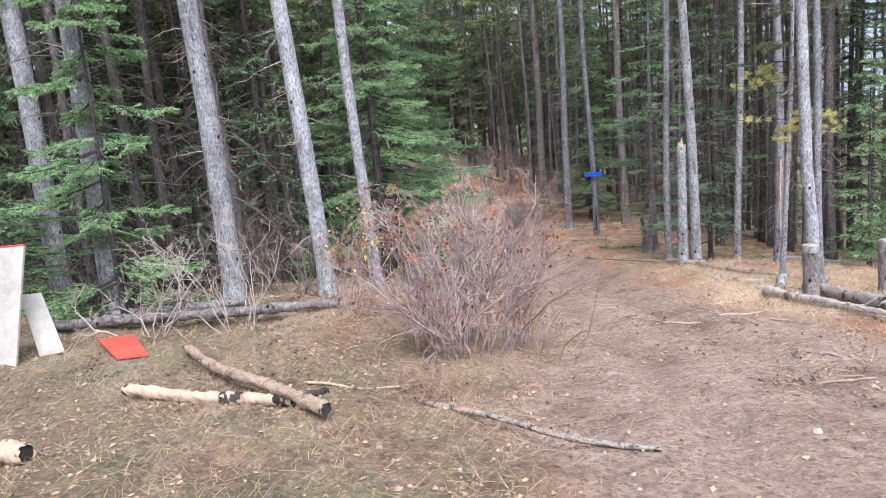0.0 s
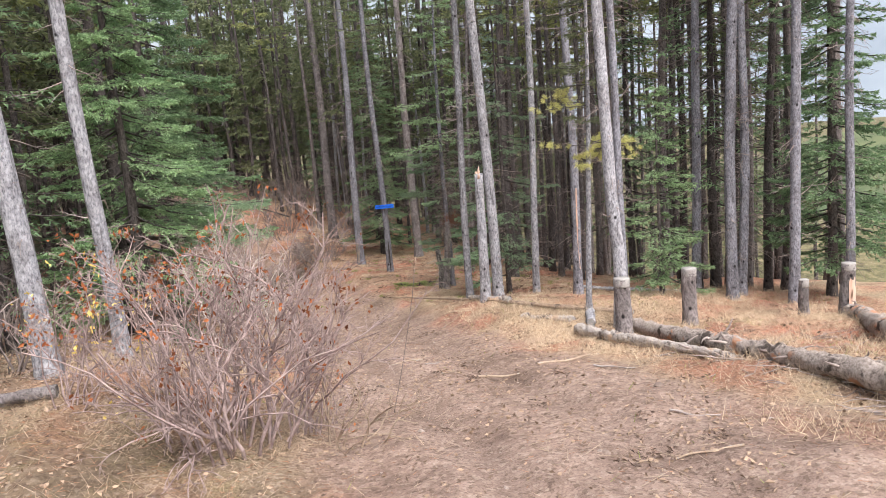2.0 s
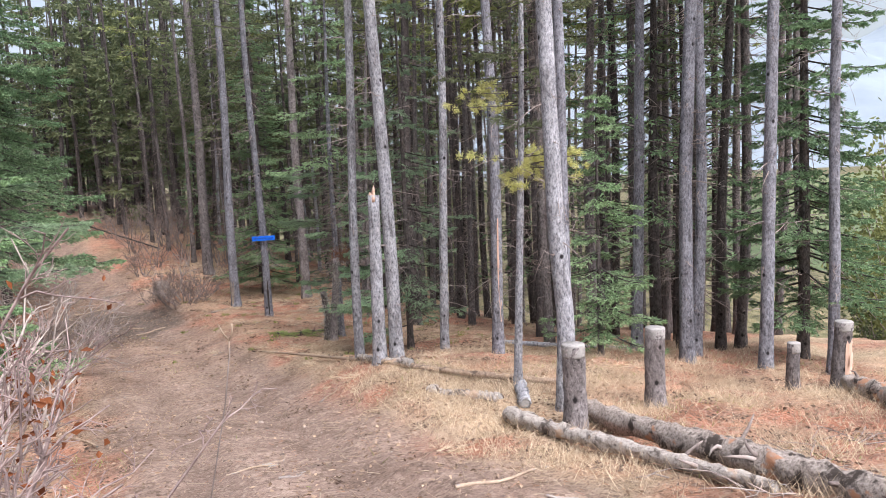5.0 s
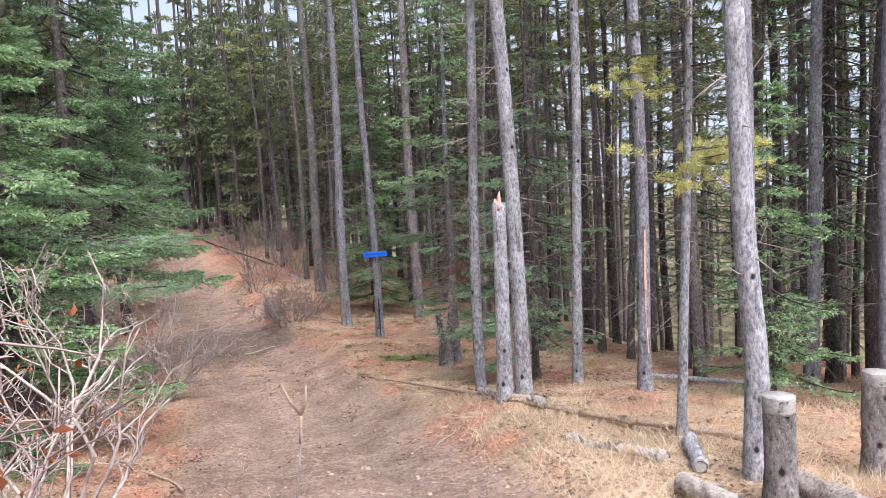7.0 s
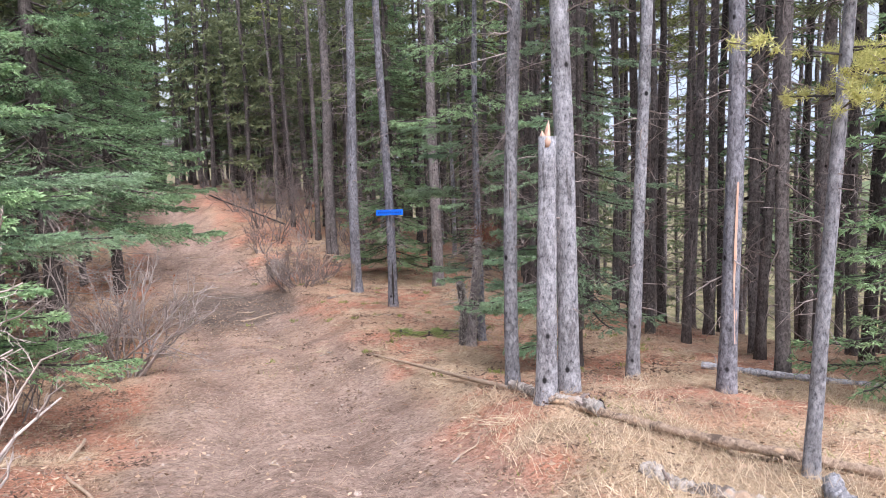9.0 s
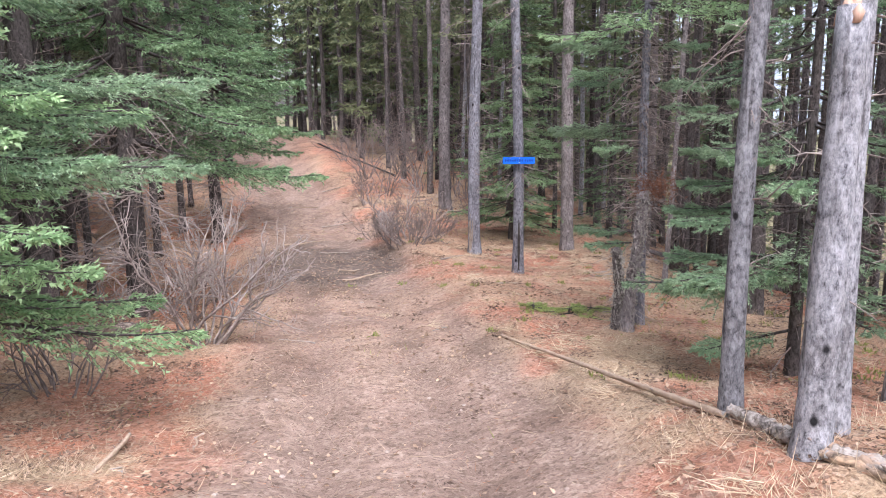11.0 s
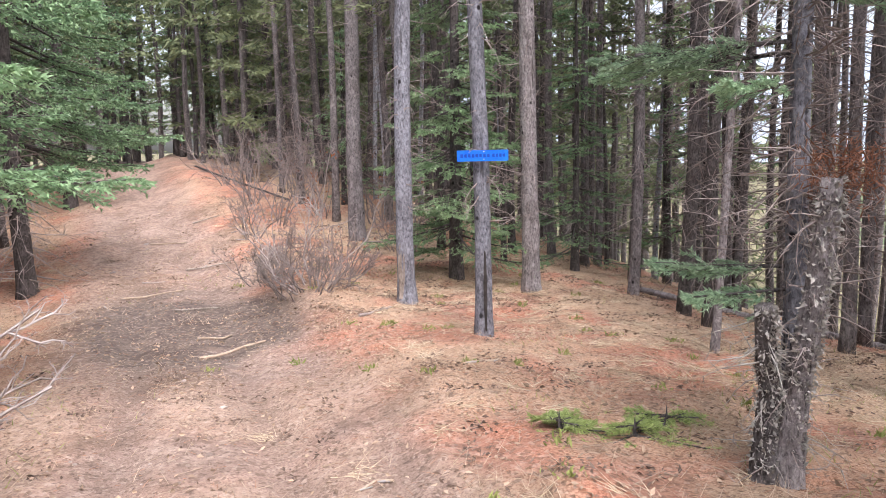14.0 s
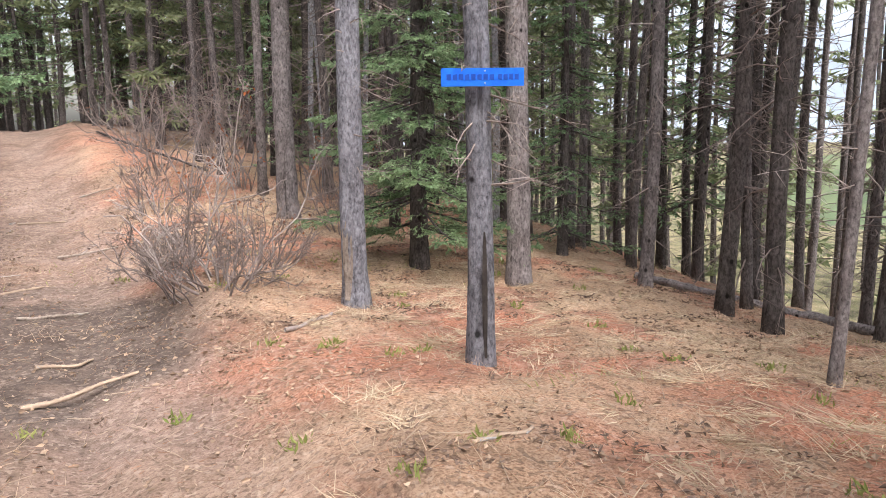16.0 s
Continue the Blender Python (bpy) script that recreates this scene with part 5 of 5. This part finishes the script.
for name, way, tall, radius, mat, text in (("trunk", .085, 1.42, .056, bark_brown, "pale weathered stem"), ("dark_stem", -.2, .86, .052, bark_shade, "dark forked stem")):
    z = np.linspace(-.1, tall, 16)
    stem_line = np.stack([.02 + way * z if way > 0 else -.06 + .06 * z - .22 * np.maximum(z - .45, 0), .02 * np.sin(z * 4) + (.05 if way < 0 else -.03 * z), z], -1)
    soup = Soup()
    tube(soup, stem_line, radius * (1.15 - .35 * z / tall + .35 * np.exp(-np.maximum(z, 0) / .12)), 12, .09, rng)
    part(name, soup, mat, snag, text)
    soup = Soup()
    k = 800
    zz, a = tall * rng.random(k) ** .8, rng.normal(-1.6, 1.2, k)
    foot = along(stem_line, zz) + np.stack([np.cos(a), np.sin(a), np.zeros(k)], -1) * (radius * (1.15 - .35 * zz / tall))[:, None]
    leaves(soup, foot, np.stack([np.cos(a) * .6, np.sin(a) * .6, rng.normal(0, .6, k)], -1), .01 + .034 * rng.random(k) ** 2.5, .008 + .024 * rng.random(k) ** 2, rng)
    tagged(part("lichen", soup, lichen, snag, "scales of lichen and loose bark", smooth=False), kind="stuff")
    dead_twigs(snag, stem_line, .05, .05, tall, 70, .4, lichen if way < 0 else twig_grey, rng)
place(tagged(snag, "broken forked snag crusted with pale lichen", "tree trunk"), 4.43, 16.04)

rng = np.random.default_rng(47)
line = np.array(((0, 0, 0), (0, 0, 6.5)))
trail_fir = next(o for o in scene.objects if o.get("label") == "young green fir with low sweeping boughs")
for z, a, size in ((1.05, 2.9, 1.12), (1.35, 2.55, 1.02), (1.3, 3.2, 1.1), (1.75, 2.8, .95), (1.7, 3.4, 1.0), (2.2, 3.0, .9), (.75, 3.1, 1.05), (.4, 3.4, .9), (2.6, 3.3, .8), (1.0, 3.7, 1.1), (1.5, 3.9, 1.0), (1.55, 2.95, 1.1), (1.9, 3.1, 1.05), (.9, 3.35, 1.15)):
    wood, foliage = boughs(line, z, z + .02, size, rng, .3, 1, .06, .036, 44, (.03, .009), .1, .0, (a, .05))
    part("long_bough", foliage, mint_green, trail_fir, "pale green bough reaching towards the trail", smooth=False)
    part("bough_wood", wood, bark_dark, trail_fir)

spruce("fir_seedling", 3.7, 16.95, .01, .16, .02, .36, 97, "low green fir seedling on the needles", green=moss_green, per=5, whorl=.03, dead=(0, 0), group="seedlings", needle=(.028, .007), per_needle=30, droop=.02)
spruce("fir_seedling", 4.05, 16.75, .012, .14, .03, .42, 93, "low green fir seedling on the needles", green=moss_green, per=5, whorl=.04, dead=(0, 0), group="seedlings", needle=(.028, .007), per_needle=30, droop=.05)
spruce("fir_seedling", 4.35, 16.95, .012, .15, .04, .4, 94, "low green fir seedling on the needles", green=moss_green, per=5, whorl=.04, dead=(0, 0), group="seedlings", needle=(.028, .007), per_needle=30, droop=.05)
spruce("fir_seedling", -.4, 12.2, .014, .5, .05, .5, 96, "low green fir seedling beside the trail", green=spruce_green, per=5, whorl=.08, dead=(0, 0), group="seedlings", needle=(.028, .007), per_needle=30, droop=.1)

# lichen hanging in the thin pine and bare scars on two trunks
for name, x, y, r, z0, z1, face, text in (("bark_scar", 5.62, 12.3, .074, .45, 1.75, -1.2, "long orange strip of bare wood on a pine"),
                                          ("bark_scar", 3.63, 21.7, .112, .1, .85, -2.3, "pale grey split in the bark of a pine"),
                                          ("charred_foot", 4.045, 19.81, .086, .1, .85, -1.6, "black scorched streak at the foot of the trunk")):
    rng = np.random.default_rng(int(z1 * 100))
    soup = Soup()
    zz, aa = np.meshgrid(np.linspace(z0, z1, 12), np.linspace(-.42, .42, 6), indexing="ij")
    aa = face + aa * (.45 if name == "charred_foot" else 1) * (.4 + .6 * np.sin((zz - z0) / (z1 - z0) * 3.14))
    rr = r * (1.04 - .2 * np.minimum(zz, 2) / 13 + .02 * rng.standard_normal(aa.shape)) * (1 + .38 * np.exp(-zz / .13))
    v = np.stack([rr * np.cos(aa), rr * np.sin(aa), zz], -1).reshape(-1, 3)
    i, j = np.meshgrid(np.arange(11), np.arange(5), indexing="ij")
    p = i * 6 + j
    soup.add(v, np.concatenate([np.stack([p, p + 1, p + 7], -1).reshape(-1, 3), np.stack([p, p + 7, p + 6], -1).reshape(-1, 3)]))
    owner = next(o for o in scene.objects if o.parent is None and o.get("category") == "tree" and abs(o.location.x - x) + abs(o.location.y - y) < .01)
    part(name, soup, char if name == "charred_foot" else wood_fresh if x > 5 else bark_log, owner, text)

# yellow-green bushes on the slope to the valley
for k, (x, y) in enumerate(((14.6, 13.0), (16.5, 15.0), (18.2, 14.2), (20.5, 17.0), (22.5, 16.0), (19, 12.2), (25, 20), (16.2, 11.2), (23, 13))):
    rng = np.random.default_rng(500 + k)
    bush = new("meadow_bush")
    soup, stems = Soup(), Soup()
    a = rng.uniform(0, 6.28, 26)
    tip = np.stack([np.cos(a) * rng.uniform(.3, 1.6, 26), np.sin(a) * rng.uniform(.3, 1.6, 26), rng.uniform(1.6, 4.4 - .3 * (k % 4), 26)], -1)
    sticks(stems, np.zeros((26, 3)), tip, .02, .006)
    part("stem_cluster", stems, twig_grey, bush)
    n = 3200
    c = tip[rng.integers(0, 26, n)] * rng.uniform(.45, 1.05, (n, 1)) + rng.normal(0, .2, (n, 3))
    leaves(soup, c, rng.normal(0, 1, (n, 3)), rng.uniform(.07, .14, n), rng.uniform(.05, .09, n), rng)
    part("foliage", soup, pine_green if k % 3 else pine_light, bush, smooth=False)
    place(tagged(bush, "yellow-green leafy bush on the meadow slope", "bush", "meadow bushes"), x, y)

# ---- loose cover of the floor ----


def scatter(count, weight, x0=-5.5, x1=9.5, y0=1.0, y1=31.0):
    """Random spots of the plan, kept where weight(x, y, trail, straw, damp) is high."""
    x, y = rng.uniform(x0, x1, count), y0 + (y1 - y0) * rng.uniform(0, 1, count) ** 1.25
    cover = masks(x, y)
    keep = rng.random(count) < weight(x, y, *cover[:3]) * (1 - .6 * cover[5])
    x, y = x[keep], y[keep]
    return np.stack([x, y, surface(x, y)], -1)


rng = np.random.default_rng(600)
clump = lambda x, y, s, q: step(lattice(x * s, y * s, q), .45, .7)

p = scatter(620000, lambda x, y, t, s, w: (1 - .96 * t) * (.3 + .7 * s) * (.15 + .85 * clump(x, y, 2.6, 21)) * (1 - .45 * step(y, 12, 15)))
k = len(p)
soup = Soup()
a = rng.uniform(0, 6.28, k)
lay = rng.uniform(.1, 1.3, k)
blades(soup, p - (0, 0, .005), np.stack([np.cos(a), np.sin(a), lay], -1), rng.uniform(.05, .19, k), .0034, rng)
tagged(part("dry_grass", soup, grass_dry, smooth=False), "dry straw-coloured grass on the forest floor", "grass", kind="stuff")

p = scatter(60000, lambda x, y, t, s, w: (1 - t) * (.1 + .9 * clump(x, y, 2.2, 91)), 3.4, 9.5, 4, 13)
k = len(p)
soup = Soup()
a = rng.uniform(0, 6.28, k)
blades(soup, p - (0, 0, .005), np.stack([np.cos(a), np.sin(a), rng.uniform(.3, 2.2, k)], -1), rng.uniform(.06, .2, k), .0045, rng)
tagged(part("bank_grass", soup, straw_mat, smooth=False), "thin upright dry grass on the bank of the logs", "grass", kind="stuff")

p = scatter(560, lambda x, y, t, s, w: .2 + .8 * clump(x, y, 1.5, 95), 4.0, 6.2, 4.3, 7.6)
k = len(p)
soup = Soup()
a, size = rng.uniform(0, 6.28, k), rng.uniform(.08, .4, k)
way = np.stack([np.cos(a), np.sin(a), rng.normal(.06, .1, k)], -1)
mid = p + (0, 0, .012) + way * size[:, None] * .5
sticks(soup, p + (0, 0, .012), mid, .005, .004)
sticks(soup, mid, mid + (way + rng.normal(0, .5, (k, 3)) * (1, 1, .4)) * size[:, None] * .5, .004, .002)
tagged(part("brushwood", soup, twig_grey), "pale broken branches strewn beside the logs", "branches", kind="stuff")

p = scatter(30000, lambda x, y, t, s, w: (1 - t * .95) * step(lattice(x * 1.1, y * 1.1, 31) + .12 * (y < 7), .62, .8))
k = len(p)
soup = Soup()
a = rng.uniform(0, 6.28, k)
blades(soup, p, np.stack([np.cos(a), np.sin(a), rng.uniform(.5, 2, k)], -1), rng.uniform(.03, .1, k), .006, rng)
tagged(part("green_grass", soup, grass_green, smooth=False), "sparse tufts of green grass", "grass", kind="stuff")

p = scatter(150000, lambda x, y, t, s, w: .12 + .88 * (1 - t) * (1 - .5 * s))
k = len(p)
soup = Soup()
a = rng.uniform(0, 6.28, k)
blades(soup, p + (0, 0, .006), np.stack([np.cos(a), np.sin(a), rng.normal(.05, .2, k)], -1), rng.uniform(.04, .1, k), .0038, rng)
tagged(part("needle_litter", soup, litter_mat, smooth=False), "fallen orange-brown pine needles", "needles", kind="stuff")

p = scatter(120000, lambda x, y, t, s, w: (.5 + .25 * (1 - t)) * (.25 + .75 * clump(x, y, 1.4, 41)))
k = len(p)
soup = Soup()
leaves(soup, p + (0, 0, .008), rng.normal(0, 1, (k, 3)) * (1, 1, .25), rng.uniform(.02, .055, k), rng.uniform(.012, .035, k), rng)
tagged(part("leaf_litter", soup, leaf_dry, smooth=False), "scattered dry brown fallen leaves", "leaves", kind="stuff")

p = scatter(12000, lambda x, y, t, s, w: .3 + .5 * clump(x, y, 1.1, 51))
k = len(p)
soup = Soup()
a = rng.uniform(0, 6.28, k)
size = rng.uniform(.04, .22, k)
tip = p + np.stack([np.cos(a) * size, np.sin(a) * size, rng.normal(.01, .012, k)], -1)
sticks(soup, p + (0, 0, .006), tip + (0, 0, .006), .0028, .0015)
tagged(part("twig_litter", soup, twig_pale), "thin dry twigs strewn over the floor", "twigs", kind="stuff")

p = scatter(3800, lambda x, y, t, s, w: np.clip(1 - 1.3 * t, 0, 1) * (.15 + .85 * clump(x, y, .8, 71)) * (.12 + .88 * step(y, 11, 15)) * (.12 + .88 * step(x - trail_x(y), -.2, .8)), -3, 8, 6, 28)
k = 34
a = np.repeat(rng.uniform(0, 6.28, len(p)), k) + rng.normal(0, .7, len(p) * k)
p = np.repeat(p, k, 0) + rng.normal(0, .05, (len(p) * k, 3)) * (1, 1, .06)
soup = Soup()
blades(soup, p + (0, 0, .008), np.stack([np.cos(a), np.sin(a), rng.uniform(-.02, .3, len(p))], -1), rng.uniform(.07, .24, len(p)), rng.uniform(.003, .007, len(p)), rng)
tagged(part("flattened_grass", soup, straw_mat, smooth=False), "flattened tufts of long dry straw", "grass", kind="stuff")

p = scatter(2600, lambda x, y, t, s, w: (.2 + .8 * clump(x, y, .7, 81)) * (1 - .7 * t), -3, 8, 5, 28)
k = 26
p = np.repeat(p, k, 0) + rng.normal(0, .07, (len(p) * k, 3)) * (1, 1, .05)
soup = Soup()
leaves(soup, p + (0, 0, .01), rng.normal(0, 1, (len(p), 3)) * (1, 1, .2), rng.uniform(.015, .06, len(p)), rng.uniform(.008, .022, len(p)), rng)
tagged(part("bark_litter", soup, debris_mat, smooth=False), "dark bark chips and cone scales in patches", "bark chips", kind="stuff")

p = scatter(70, lambda x, y, t, s, w: 1 - .7 * t, 1, 7, 14, 24)
k = 22
p = np.repeat(p, k, 0) + rng.normal(0, .035, (len(p) * k, 3)) * (1, 1, .1)
soup = Soup()
leaves(soup, p, rng.normal(0, .5, (len(p), 3)) + (0, 0, .8), rng.uniform(.03, .07, len(p)), rng.uniform(.008, .02, len(p)), rng)
tagged(part("green_sprigs", soup, grass_green, smooth=False), "small green sprigs in the needle litter", "plants", kind="stuff")

p = scatter(110000, lambda x, y, t, s, w: t * (.25 + .6 * clump(x, y, 1.3, 61)) * + .03, -2, 6.5, .5, 31)
k = len(p)
g = (1 + 5 ** .5) / 2
ico = np.array([(-1, g, 0), (1, g, 0), (-1, -g, 0), (1, -g, 0), (0, -1, g), (0, 1, g), (0, -1, -g), (0, 1, -g), (g, 0, -1), (g, 0, 1), (-g, 0, -1), (-g, 0, 1)]) / 1.9
ico_faces = np.array([(0, 11, 5), (0, 5, 1), (0, 1, 7), (0, 7, 10), (0, 10, 11), (1, 5, 9), (5, 11, 4), (11, 10, 2), (10, 7, 6), (7, 1, 8),
                      (3, 9, 4), (3, 4, 2), (3, 2, 6), (3, 6, 8), (3, 8, 9), (4, 9, 5), (2, 4, 11), (6, 2, 10), (8, 6, 7), (9, 8, 1)])
size = .006 + .02 * rng.random(k) ** np.where(p[:, 1] < 9, 1.9, 2.8) + .018 * (rng.random(k) < .01)
shape = ico[None] * rng.uniform(.65, 1.25, (k, 12, 1)) * np.stack([rng.uniform(.8, 1.5, k), rng.uniform(.7, 1.2, k), rng.uniform(.4, .8, k)], -1)[:, None]
turn = rng.uniform(0, 6.28, k)
c, s = np.cos(turn)[:, None], np.sin(turn)[:, None]
shape = np.stack([shape[..., 0] * c - shape[..., 1] * s, shape[..., 0] * s + shape[..., 1] * c, shape[..., 2]], -1) * size[:, None, None]
near = rng.random(k) < .05
shape[near] *= rng.uniform(1.4, 2.2, (near.sum(), 1, 1))
soup = Soup()
soup.add(shape + p[:, None] + np.array((0, 0, .002)), ico_faces[None] + 12 * np.arange(k)[:, None, None])
tagged(part("gravel", soup, stone_mat, smooth=False), "grey and tan gravel stones on the dirt trail", "gravel", kind="stuff")
